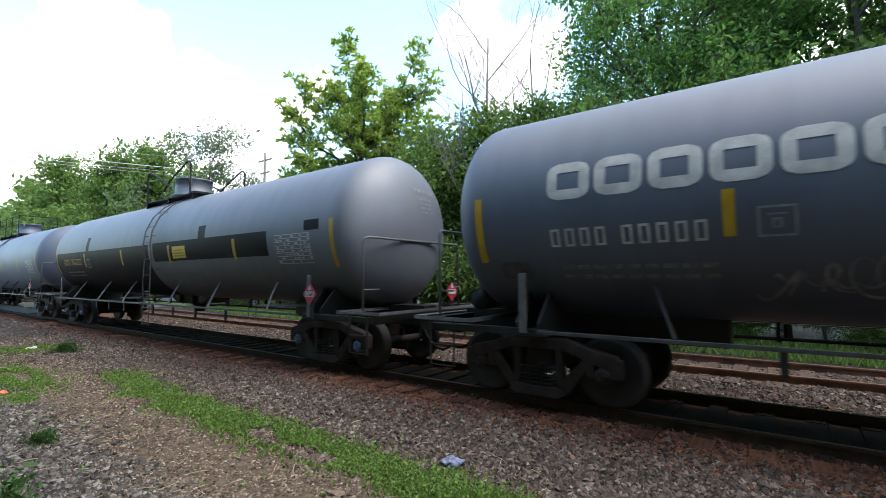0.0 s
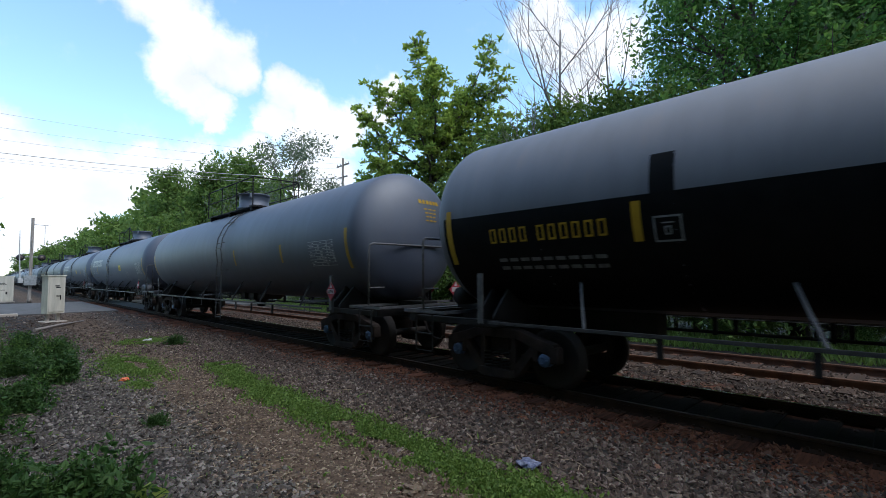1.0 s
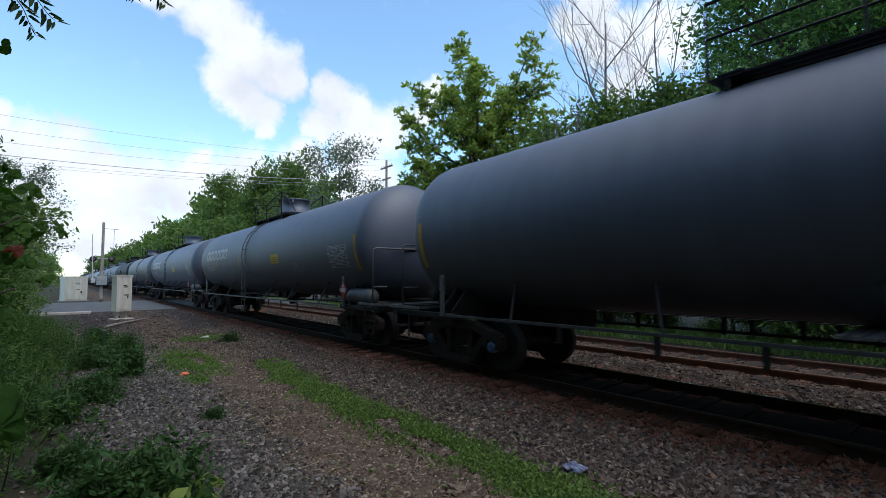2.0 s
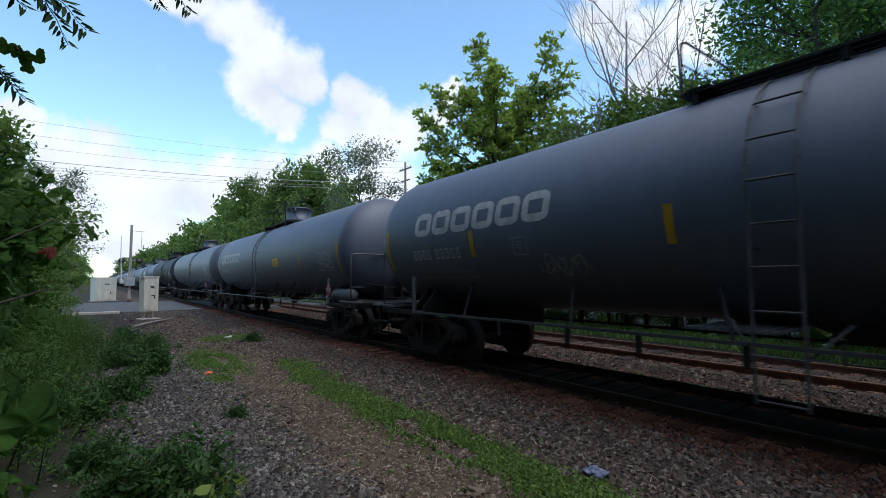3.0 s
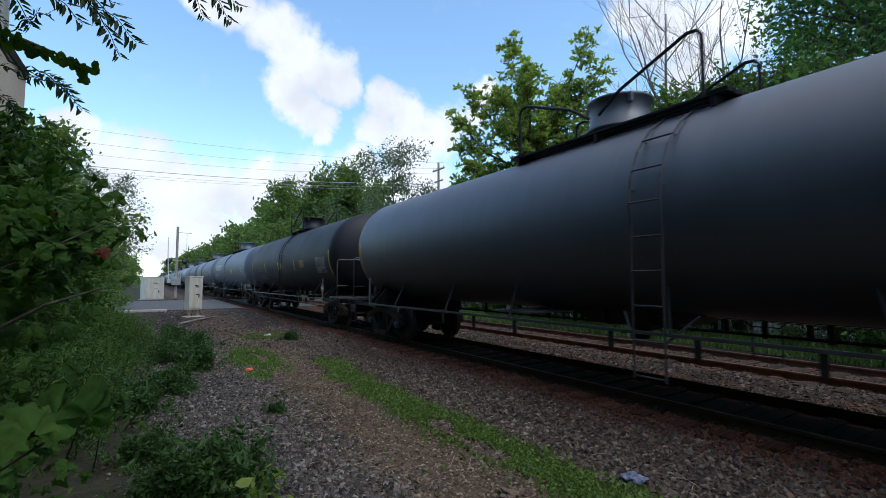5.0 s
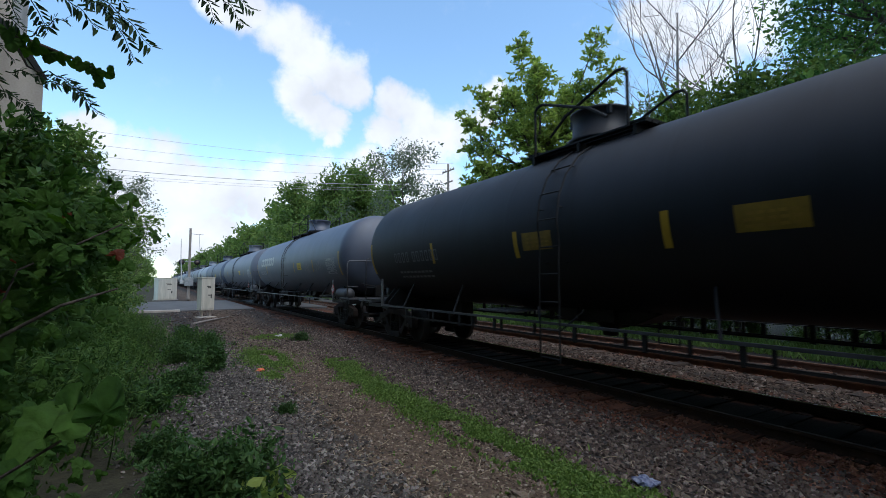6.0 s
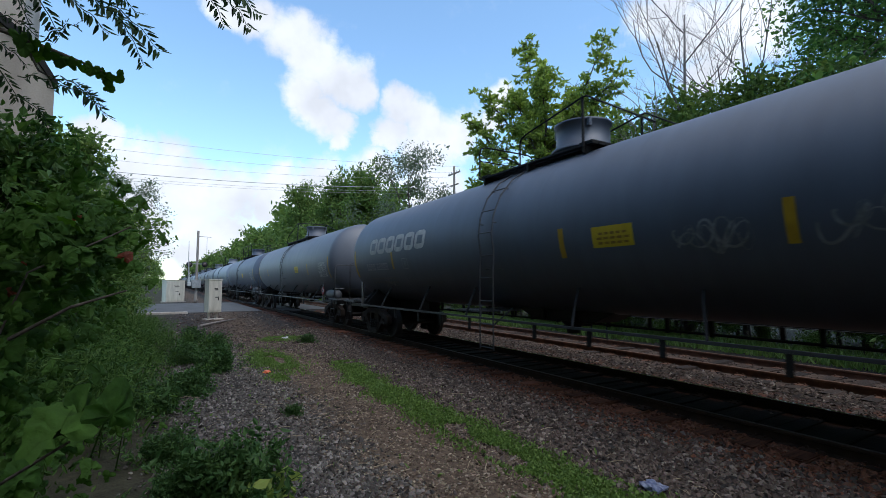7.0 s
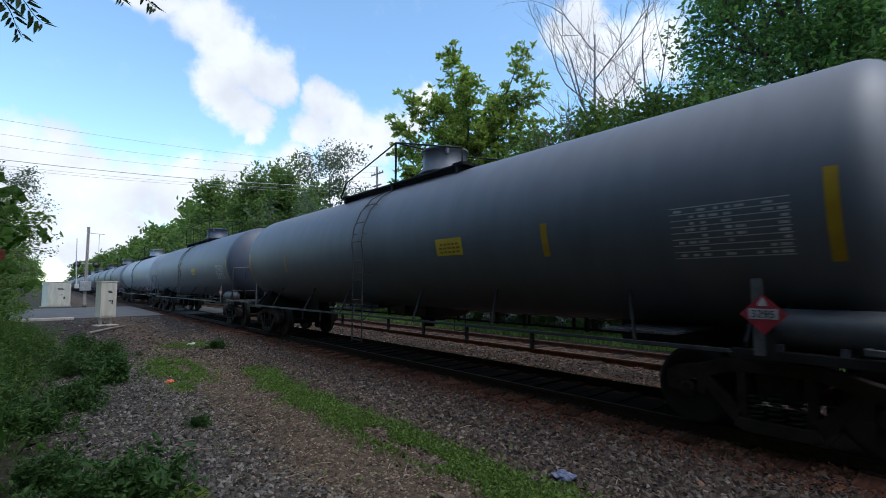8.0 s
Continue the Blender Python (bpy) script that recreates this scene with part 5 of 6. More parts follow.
SPECS = [
    dict(name="head", y=-24.3, paint=GREY, rails="cage", near=True, label="plain grey tank car with a roof railing"),
    dict(name="mark_a", y=-4.74, paint=BLUEGREY, rails="arch", near=True, un="", logo=(7.20, 2.67, 0.605, 0.47), number=(7.17, 2.09, WHITE, 9, 0.22), stripes=(-8.2, 8.2, 5.2), square=4.8,
         scrawl=[(4.30, 1.70, 0.52, 5)], plate=7.75, label="blue-grey tank car with a large white mark and spray paint", gear=1),
    dict(name="black_band", y=14.82, paint=GREY, rails="hoop", near=True, un="1268", yellow=-2.15, stripes=(-8.2, 8.2, -4.84, -1.57, 1.7, 5.05), ladder=-0.5, dome=0.35, walk0=-1.5, walk1=2.0,
         band=[(-6.15, -0.6, 2.18, 2.69), (-0.3, 8.32, 1.17, 2.67), (-3.55, -3.2, 2.69, 3.0), (-7.85, -7.4, 2.62, 2.82), (4.6, 4.88, 2.67, 3.14)], table_y=-7.0, number=(7.35, 2.22, YELLOW, 10, 0.215), square=4.7,
         strut=PIPE, caps="blue", label="grey tank car with a black band and yellow reflective stripes"),
    dict(name="plain_grey", y=34.40, paint=BLUEGREY, rails="cage", near=True, un="3295", stripes=(-8.2, 8.2, -5.0, -1.7), ladder=-0.65, dome=0.5, walk0=-1.4, walk1=3.0, table_y=-7.1,
         caps="blue", end_colour=YELLOW, label="plain blue-grey tank car with worn yellow stripes"),
    dict(name="mark_b", y=53.57, paint=BLUEGREY, rails="guard", near=True, longer=0.42, slant=1, logo=(7.5, 2.61, 0.63, 0.48), number=(7.6, 2.12, SIGNWHITE, 9, 0.2), stripes=(-8.2, 8.62, 5.6, 1.9), yellow=-2.4, ladder=0.8,
         dome=-0.5, walk0=-1.4, walk1=2.05, scrawl=[(3.6, 1.95, 0.35, 9), (-4.4, 2.1, 0.5, 4)], square=4.4, reservoir=True, label="blue-grey tank car with a white block mark and graffiti"),
    dict(name="mark_c", y=73.34, paint=BLUEGREY, rails="guard", near=True, un="3295", slant=1, logo=(7.2, 2.58, 0.64, 0.49), number=(7.2, 2.12, SIGNWHITE, 9, 0.2), stripes=(-8.2, 8.2, -5.0, 5.2), yellow=-2.3, ladder=0.35,
         dome=-0.65, walk0=-1.6, walk1=1.8, gear=-1, wheel=-0.2, reservoir=True, label="blue-grey tank car with a yellow panel and a white block mark"),
    dict(name="plain_dark", y=92.85, paint=DARKGREY, rails="hoop", near=True, stripes=(-8.2, 8.2, -4.8), ladder=-1.5, dome=0.0, walk0=-2.2, walk1=2.0, table_y=-7.0, square=-5.6, end_colour=YELLOW,
         caps="blue", label="charcoal tank car with orange end stripes"),
    dict(name="jet", y=111.25, paint=JET, rails="hoop", near=True, short=1.05, stripes=(-7.2, 7.25, 3.6, 0.55, -2.4), yellow=0.0, second_panel=-3.6, panel=DULLPANEL, rungs=STEEL, ladder=-0.4, dome=-0.2, walk0=-1.7, walk1=1.0, double=True,
         number=(5.7, 2.2, noisy("dim_grey_stencil", (0.07, 0.07, 0.075), (0.17, 0.17, 0.175), 9, 40, 0.7, 0, 0), 10, 0.26), brackets=(-5.2, -2.8, 2.8, 5.2), label="black tank car with bright yellow stripes"),
    dict(name="mark_d", y=129.85, paint=BLUEGREY, rails="guard", near=True, un="3295", slant=1, logo=(6.9, 2.60, 0.62, 0.48), number=(7.2, 2.12, SIGNWHITE, 9, 0.2), square=4.4, stripes=(-8.2, 8.2, -4.75, -1.5, 5.2), yellow=-2.5,
         ladder=0.45, dome=-0.65, walk0=-1.6, walk1=1.8, scrawl=[(5.9, 1.78, 0.32, 5), (-5.6, 2.35, 0.45, 12), (-3.9, 2.3, 0.4, 8)], gear=-1, wheel=-0.2, reservoir=True, label="blue-grey tank car with a yellow panel and a white block mark"),
    dict(name="grey_late", y=149.5, paint=GREY, rails="arch", near=True, un="3295", stripes=(-8.2, 8.2, -4.9, 5.0), yellow=-2.75, ladder=0.35, dome=-0.9, walk0=-2.4, walk1=2.7, table_y=-7.3, reservoir=True,
         label="weathered grey tank car with a yellow panel"),
]
FAR_LABEL = {GREY.name: "weathered grey tank car streaked with road dust", BLUEGREY.name: "blue-grey tank car with yellow reflective stripes", PALE.name: "pale grey tank car with a roof railing",
             DARKGREY.name: "charcoal tank car with yellow reflective stripes", JET.name: "black tank car with yellow reflective stripes"}
FAR_PAINT = [BLUEGREY, PALE, GREY, DARKGREY, GREY, PALE, BLUEGREY, GREY, JET, GREY, BLUEGREY, GREY, PALE, GREY, DARKGREY, GREY]
for i, paint in enumerate(FAR_PAINT):
    SPECS.append(dict(name="far", y=169.05 + 19.55 * i, paint=paint, rails=("cage", "arch", "hoop")[i % 3], near=i < 2, yellow=-2.4, reservoir=i % 2 == 0,
                      label=FAR_LABEL[paint.name]))
for s in SPECS:
    tank_car(s)


# ---- the level crossing ----
def make_cabinet(x, y, z, w, d, h, label, legs):
    cab = group_at("signal_cabinet", pose(x, y, z, 0, 0, 18), label, "cabinet")
    bm = bmesh.new()
    box(bm, -w / 2, w / 2, -d / 2, d / 2, legs, h, 0.015)
    box(bm, -w / 2 - 0.03, w / 2 + 0.03, -d / 2 - 0.03, d / 2 + 0.03, h - 0.02, h + 0.04, 0.012)
    part("body", bm, CABINET, cab)
    bm = bmesh.new()
    box(bm, -w / 2 + 0.05, w / 2 - 0.05, -d / 2 - 0.025, -d / 2 - 0.003, legs + 0.08, h - 0.08, 0.01)
    door = part("door", bm, CABINET, cab)
    bm = bmesh.new()
    box(bm, w * 0.18, w * 0.24, -d / 2 - 0.06, -d / 2 - 0.02, legs + 0.6, legs + 0.8, 0.01)
    part("handle", bm, STEEL, door, "dark steel handle")
    bm = bmesh.new()
    for zz, a, c in ((0.72, -0.1, 0.15), (0.68, -0.05, 0.2), (0.45, -0.02, 0.16)):
        box(bm, a * w, c * w, -d / 2 - 0.029, -d / 2 - 0.0255, legs + zz * (h - legs), legs + zz * (h - legs) + 0.05)
    part("mark", bm, INK, door, "black scrawled marks")
    bm = bmesh.new()
    if legs > 0.2:
        for sx in (-1, 1):
            box(bm, sx * w * 0.3 - 0.05, sx * w * 0.3 + 0.05, -0.08, 0.08, -0.2, legs, 0.01)
    box(bm, -w / 2 - 0.1, w / 2 + 0.1, -d / 2 - 0.1, d / 2 + 0.1, -0.25, 0.03, 0.02)
    part("base", bm, CONCRETE, cab, "concrete footing")


def make_signal(x, y):
    sig = group_at("crossing_signal", pose(x, y, -0.05), "grey crossing signal mast with twin lamps and control box", "crossing signal")
    bm = bmesh.new()
    lathe(bm, [(0, 0.0), (0, 0.14), (0.3, 0.15), (0.32, 0.11), (6.6, 0.10), (6.62, 0)], "z", 14)
    part("mast", bm, WOODPOLE, sig)
    bm = bmesh.new()
    tube(bm, [(-0.75, 0, 3.55), (0.75, 0, 3.55)], 0.035, 8)
    tube(bm, [(0, 0, 6.1), (1.1, 0, 6.05)], 0.02, 6)
    tube(bm, [(0.75, 0, 6.06), (0.75, 0, 4.5)], 0.015, 6)
    part("crossarm", bm, GALV, sig)
    for s in (-1, 1):
        bm = bmesh.new()
        lathe(bm, [(-0.02, 0.0), (-0.02, 0.25), (0.02, 0.25), (0.02, 0.0)], "y", 24, (s * 0.62, -0.05, 3.5))
        shield = part("lamp_shield", bm, INK, sig, "black round lamp shield")
        bm = bmesh.new()
        lathe(bm, [(-0.12, 0.0), (-0.10, 0.10), (-0.06, 0.13), (0.0, 0.13)], "y", 18, (s * 0.62, -0.07, 3.5))
        part("lens", bm, noisy("unlit_dull_lens", (0.06, 0.035, 0.03), (0.12, 0.08, 0.07), 6, 40, 0.3, 0, 0), shield, "unlit dull red lens")
    bm = bmesh.new()
    box(bm, -0.36, 0.36, -0.3, 0.2, 1.35, 2.1, 0.03)
    part("control_box", bm, GALV, sig)
    bm = bmesh.new()
    tube(bm, [(-0.6, -0.2, 1.9), (-0.7, -0.2, 4.1), (-0.72, -0.2, 5.6)], 0.05, 6, r_end=0.02)
    box(bm, -0.72, -0.42, -0.3, -0.1, 1.55, 1.9, 0.03)
    part("gate_arm", bm, WHITE, sig, "raised white gate arm")
    bm = bmesh.new()
    for s in (-1, 1):
        a = radians(45 * s)
        c, d = math.cos(a), math.sin(a)
        q = [(-0.6, -0.1), (0.6, -0.1), (0.6, 0.1), (-0.6, 0.1)]
        prof = [(u * c - v * d, 4.6 + u * d + v * c) for u, v in q]
        prism(bm, prof, -0.012 + 0.013 * s, 0.0 + 0.013 * s)
    part("crossbuck", bm, WHITE, sig, "white crossed boards seen edge on")


def make_pole(x, y, h, label):
    p = group_at("utility_pole", pose(x, y, -0.2), label, "utility pole", "poles carrying the overhead wires")
    bm = bmesh.new()
    tube(bm, [(0, 0, 0), (0, 0, h * 0.5), (0, 0, h)], 0.17, 12, r_end=0.11)
    part("pole", bm, WOODPOLE, p)
    bm = bmesh.new()
    box(bm, -0.06, 0.06, -1.1, 1.1, h - 0.8, h - 0.68, 0.01)
    box(bm, -0.06, 0.06, -0.8, 0.8, h - 2.0, h - 1.88, 0.01)
    part("crossarm", bm, WOODPOLE, p)
    for yy in (-1.0, -0.5, 0.5, 1.0):
        bm = bmesh.new()
        lathe(bm, [(h - 0.68, 0.0), (h - 0.68, 0.03), (h - 0.6, 0.05), (h - 0.52, 0.04), (h - 0.5, 0)], "z", 10, (0, yy, 0))
        part("insulator", bm, GALV, p)


def make_wires():
    for z0, z1, y, r, sag in ((13.0, 13.6, 39.0, 0.011, 1.3), (12.3, 13.2, 40.0, 0.011, 1.4), (11.7, 12.9, 41.0, 0.011, 1.5), (10.4, 11.7, 40.0, 0.024, 1.3), (9.9, 11.4, 40.3, 0.011, 1.2), (9.5, 11.0, 39.7, 0.010, 1.1)):
        bm = bmesh.new()
        pts = []
        for i in range(31):
            u = i / 30
            pts.append((-24 + 49 * u, y, z0 + (z1 - z0) * u - sag * 4 * u * (1 - u)))
        tube(bm, pts, r, 5)
        tagged(part("overhead_wire", bm, GALV, None), "grey overhead wire strung between two poles", "wire", "overhead wires across the crossing")


make_cabinet(1.98, 26.6, -0.12, 0.64, 0.55, 2.0, "beige steel signal cabinet on short legs with black scrawl", 0.36)
make_cabinet(0.4, 53.0, -0.10, 1.65, 1.2, 2.12, "large beige equipment cabinet beyond the crossing road", 0.05)
make_signal(2.15, 48.0)
make_pole(-24, 40, 13.2, "grey wooden utility pole among the trees")
make_pole(25, 40, 14.0, "grey wooden utility pole rising behind the woods")
make_wires()

bm = bmesh.new()
tube(bm, [(0, 0, 0.04), (0.8, 1.6, 0.06), (1.8, 3.4, 0.05)], 0.06, 7, r_end=0.03)
tagged(part("log", bm, DEADWOOD, None, m=pose(1.2, 22.6, ground_z(1.6, 24.0) + 0.03)), "pale bare log lying on the gravel", "log")


# ---- the building behind the shrubs ----
def make_building():
    b = group_at("concrete_building", pose(0, 0, 0), "stained grey concrete building behind the shrubs", "building")
    prof = [(-16, -0.3), (-2.72, -0.3), (-2.72, 6.75), (-3.3, 7.75), (-4.2, 8.5), (-16, 9.4)]
    def block(y0, y1, pr):
        bm = bmesh.new()
        a = [bm.verts.new((x, y0, z)) for x, z in pr]
        c = [bm.verts.new((x - 0.32 * (y1 - y0), y1, z)) for x, z in pr]
        k = len(pr)
        fs = [bm.faces.new(a), bm.faces.new(c[::-1])] + [bm.faces.new((a[i], c[i], c[(i + 1) % k], a[(i + 1) % k])) for i in range(k)]
        bmesh.ops.recalc_face_normals(bm, faces=fs)
        return bm
    part("wall", block(15.0, 24.0, prof), CONCRETE, b)
    part("coping", block(14.9, 15.0, [(-2.66, 6.70), (-2.64, 6.85), (-3.24, 7.88), (-4.15, 8.63), (-16, 9.55), (-16, 9.35), (-4.2, 8.46), (-3.32, 7.70)]), STEEL, b, "thin dark metal edge strip")
    bm = bmesh.new()
    box(bm, -6.0, -3.62, 16.0, 17.6, 7.6, 13.0, 0.03)
    part("chimney", bm, CONCRETE, b)


make_building()


# ---- trees ----
def make_trees():
    # leaders: metres across the line of sight and height of each tip
    leaders = [(-0.3, 15.2), (0.9, 14.0), (-1.2, 13.5), (3.9, 14.6), (2.7, 13.5), (4.9, 13.1), (-2.4, 12.0), (-3.5, 11.1),
               (-2.9, 9.5), (-0.8, 11.9), (0.8, 12.5), (2.5, 12.2), (4.0, 12.2), (4.5, 10.4), (-0.2, 10.0), (1.6, 10.2),
               (-2.4, 8.0), (-0.9, 8.0), (3.2, 9.7), (-3.2, 7.4), (1.9, 8.2), (0.3, 8.0), (3.9, 8.6)]
    walnut = leader_tree(leaders, 4.6, LEAFLIGHT, "tall tree with loose bright green crown behind the tracks", 11)
    walnut.matrix_basis = pose(16.4, 18.6, -0.2, 0, 0, -41.4)
    dark = tree(15.0, 21, LEAFDARK, leaf=0.155, clump=0.85, per=105, trunk=0.32, bare=0.12, label="dense dark green tree at the edge of the woods")
    dark.matrix_basis = pose(18.2, 2.6, -0.2)
    mid = tree(12.5, 31, LEAF, leaf=0.27, clump=0.9, per=44, trunk=0.26, bare=0.12, label="rounded green tree in the lineside woods")
    mid.matrix_basis = pose(16.0, 42.5, -0.2)
    mid.scale = (1.06, 1.06, 1.10)
    pale = tree(12.2, 41, LEAFPALE, leaf=0.15, clump=0.62, per=26, trunk=0.12, bare=0.2, label="thin grey-green tree with sparse leaves")
    pale.matrix_basis = pose(16.5, 31.5, -0.2)
    pale.scale = (1.1, 1.1, 1.12)
    scrub = tree(7.2, 51, LEAF, leaf=0.135, clump=0.75, per=72, trunk=0.12, bare=0.08, label="leafy scrub tree at the edge of the woods")
    scrub.matrix_basis = pose(16.8, 13.0, -0.2)
    scrub.scale = (1.3, 1.3, 1.3)
    dead = tree(17.5, 61, LEAF, per=0, trunk=0.13, bare=0.3, spread=0.42, depth=4, bark=DEADWOOD, label="bare dead tree with pale grey branches")
    dead.matrix_basis = pose(17.2, 10.5, -0.2)
    dead.scale = (0.95, 0.95, 0.92)
    other = copy_thing(dead, pose(18.6, 9.2, -0.2, 0, 0, 130))
    other.scale = (0.88, 0.88, 0.90)
    # lighter crowns for the distance and for the added, unseen woods behind the camera
    farmid = tree(12.5, 32, LEAF, leaf=0.55, clump=0.85, per=9, trunk=0.26, bare=0.1, label="green leafy tree beside the railway line")
    farmid.matrix_basis = pose(18.5, 60, -0.2)
    back = tree(14.0, 22, LEAFDARK, leaf=0.75, clump=0.9, per=16, trunk=0.3, bare=0.05, label="dense dark green filler tree beside the clearing")
    back.matrix_basis = pose(-9, -3, -0.2)
    gen = np.random.default_rng(5)
    def plant(kind, spots, more=1.0):
        for x, y, s in spots:
            c = copy_thing(kind, pose(x, y, -0.2, 0, 0, gen.uniform(0, 360)))
            c.scale = (s * more, s * more, s * more)
    plant(dark, ((19.0, -2.5, 1.1), (17.8, -7.5, 1.0), (23.5, 5.5, 1.05), (22, -6, 1.2)))
    plant(back, ((18.5, -13.5, 1.05), (17.5, -20, 1.0), (25, 0.0, 1.2), (19.5, -27, 1.0)))
    plant(scrub, ((16.9, 10.4, 1.35), (16.8, 7.8, 1.3), (16.2, 5.0, 1.2), (16.2, 1.5, 1.2), (16.3, -2.0, 1.2), (16.4, 15.2, 1.05), (16.5, 21.5, 0.95), (16.6, 25, 1.0), (16.6, 28.5, 0.85),
                  (20.5, 13.0, 1.25), (19.5, 16.5, 1.2)))
    plant(scrub, ((17.6, 0.0, 0.62), (17.8, 2.2, 0.55), (17.4, 3.6, 0.6), (17.9, 6.2, 0.6), (17.6, 9.0, 0.62), (17.5, -3.6, 0.6), (18.0, 11.6, 0.6), (17.4, -5.4, 0.62), (17.9, 17.2, 0.6), (18.0, 19.4, 0.55)))
    plant(scrub, [(15.6 + 0.5 * math.sin(3.1 * k), -7 + 2.1 * k, 0.36 + 0.05 * math.cos(2.3 * k)) for k in range(19)])
    plant(farmid, ((16.4, -6, 0.62), (16.2, -10.5, 0.65), (16.0, -15, 0.65), (20, 24, 0.7), (16.2, 35, 0.5)))
    plant(mid, ((14.6, 46.5, 1.08), (14.7, 58, 1.18), (18.5, 52, 1.15)))
    plant(farmid, ((20, 64, 1.0), (15.5, 68, 1.0), (17, 76, 1.08), (19, 88, 1.1), (16, 100, 1.0), (18, 115, 1.1), (16.5, 132, 1.0), (19, 150, 1.1), (16, 170, 1.05), (18, 195, 1.1), (16, 225, 1.1), (19, 260, 1.2), (15, 300, 1.2),
                   (14, 345, 1.2), (13, 400, 1.2), (24, 55, 1.1), (25, 72, 1.1), (26, 95, 1.1), (25, 33, 0.85)), 1.15)
    plant(pale, ((15.8, 62, 0.75), (17, 84, 0.85)))
    # the side of the camera
    # crown out of view, added to shade the shrubs below; implied by the overhanging branch
    shade = tree(9.5, 71, LEAFDARK, leaf=0.32, clump=0.85, per=24, trunk=0.16, bare=0.52, label="leafy tree spreading over the shrubs beside the gravel")
    shade.matrix_basis = pose(-3.6, 1.6, -0.2)
    c = copy_thing(pale, pose(-2.4, 31.0, -0.2, 0, 0, 100))
    c.scale = (0.75, 0.75, 0.72)
    plant(mid, ((-4.2, 27, 0.75),))
    plant(farmid, ((-5.2, 62, 0.55), (-4.0, 70, 0.55), (-6.5, 85, 0.7), (-5.0, 100, 0.7), (-6, 125, 0.8), (-5.5, 155, 0.85), (-6, 190, 0.9), (-6.5, 240, 1.0), (-7, 300, 1.1), (-7, 360, 1.1)))
    thicket = tree(5.2, 53, THICKET, leaf=0.15, clump=0.55, per=46, trunk=0.09, bare=0.05, label="dense dark green shrub before the concrete building")
    thicket.matrix_basis = pose(-2.5, 9.7, -0.2)
    thicket.scale = (0.86, 0.86, 0.9)
    plant(thicket, ((-2.0, 11.6, 0.72), (-3.0, 8.2, 0.8), (-2.7, 14.5, 0.85)))
    plant(scrub, ( (-3.6, 12.8, 0.76), (-3.6, 10.4, 0.6), (-2.2, 17.5, 0.7), (-2.5, 22.5, 0.8), (-4.6, 9.5, 0.6), (-2.5, 38, 0.5)))
    # unseen trees that cut the low sky light reaching the tank sides
    plant(farmid, ((-6.0, 4.6, 0.62), (-6.0, 0.0, 0.65), (-5.5, -5.0, 0.65), (-4.5, -10, 0.65)))
    plant(back, ((-8.5, 5.5, 1.2), (-8, -12, 1.1), (-6.8, 1.0, 1.05), (-6.5, -7, 1.05), (-5.5, -15, 1.0), (-10, -20, 1.2), (-11, 2, 1.5), (-11, -6, 1.5), (-9, 10.5, 1.2), (-13, 12, 1.5), (-9.5, -14, 1.4)))


make_trees()


# ---- weeds, vines and grass ----
def make_weeds():
    tall = bush("weed_clump", "tall feathery green weeds beside the gravel", "weeds", 3, 0.8, 1.6, 1.25, WEED, 9000, 0.07, 180, 0.26)
    tall.matrix_basis = pose(-1.15, 7.8, -0.2)
    for x, y, s, r in ((-1.3, 10.6, 0.95, 40), (-0.75, 13.5, 0.8, 90), (-1.9, 8.5, 1.15, 10), (-2.2, 6.2, 1.0, 200), (-0.9, 17.5, 0.75, 150), (-1.4, 22, 0.7, 60)):
        c = copy_thing(tall, pose(x, y, -0.2, 0, 0, r))
        c.scale = (s, s, s)
    low = bush("weed_clump", "low leafy weed bush growing in the gravel", "weeds", 8, 0.42, 0.40, 0.60, WEEDDARK, 2600, 0.06, 60, 0.5)
    low.matrix_basis = pose(0.52, 4.55, -0.2)
    for x, y, s, r in ((0.05, 5.9, 0.6, 20), (0.10, 4.75, 0.5, 80), (0.95, 11.2, 0.95, 140), (1.15, 14.5, 0.85, 70), (0.35, 9.2, 0.8, 10), (1.62, 7.0, 0.28, 0), (0.45, 12.8, 0.9, 250), (-0.1, 8.1, 0.8, 190), (3.9, 15.2, 0.5, 30), (0.7, 16.8, 0.9, 300)):
        c = copy_thing(low, pose(x, y, ground_z(x, y), 0, 0, r))
        c.scale = (s, s, s)
    lime = bush("weed_clump", "small lime green seedling in the gravel", "weeds", 12, 0.14, 0.14, 0.30, LEAFLIGHT, 70, 0.10, 10, 0.6)
    lime.matrix_basis = pose(0.78, 4.25, -0.2)


def lobed_leaf(bm, s):
    """A broad heart-shaped leaf with three soft lobes, a toothed edge and sunken veins."""
    k = 30
    outer, inner = [], []
    for i in range(k):
        a = 2 * math.pi * i / k
        lobe = 0.74 + 0.17 * math.cos(3 * a) + 0.10 * math.cos(a) - 0.42 * max(0.0, -math.cos(a)) ** 8
        r = s * (lobe + (0.045 if i % 2 else -0.02))
        x, y = math.sin(a) * r, math.cos(a) * r
        outer.append(bm.verts.new((x, y, -0.16 * s * (x * x + y * y) / (s * s) + 0.03 * s * math.cos(6 * a))))
        inner.append(bm.verts.new((x * 0.5, y * 0.5, (0.05 + 0.05 * math.cos(6 * a)) * s)))
    c = bm.verts.new((0, -0.08 * s, 0.0))
    for i in range(k):
        j = (i + 1) % k
        bm.faces.new((c, inner[i], inner[j])).smooth = True
        bm.faces.new((inner[i], outer[i], outer[j], inner[j])).smooth = True


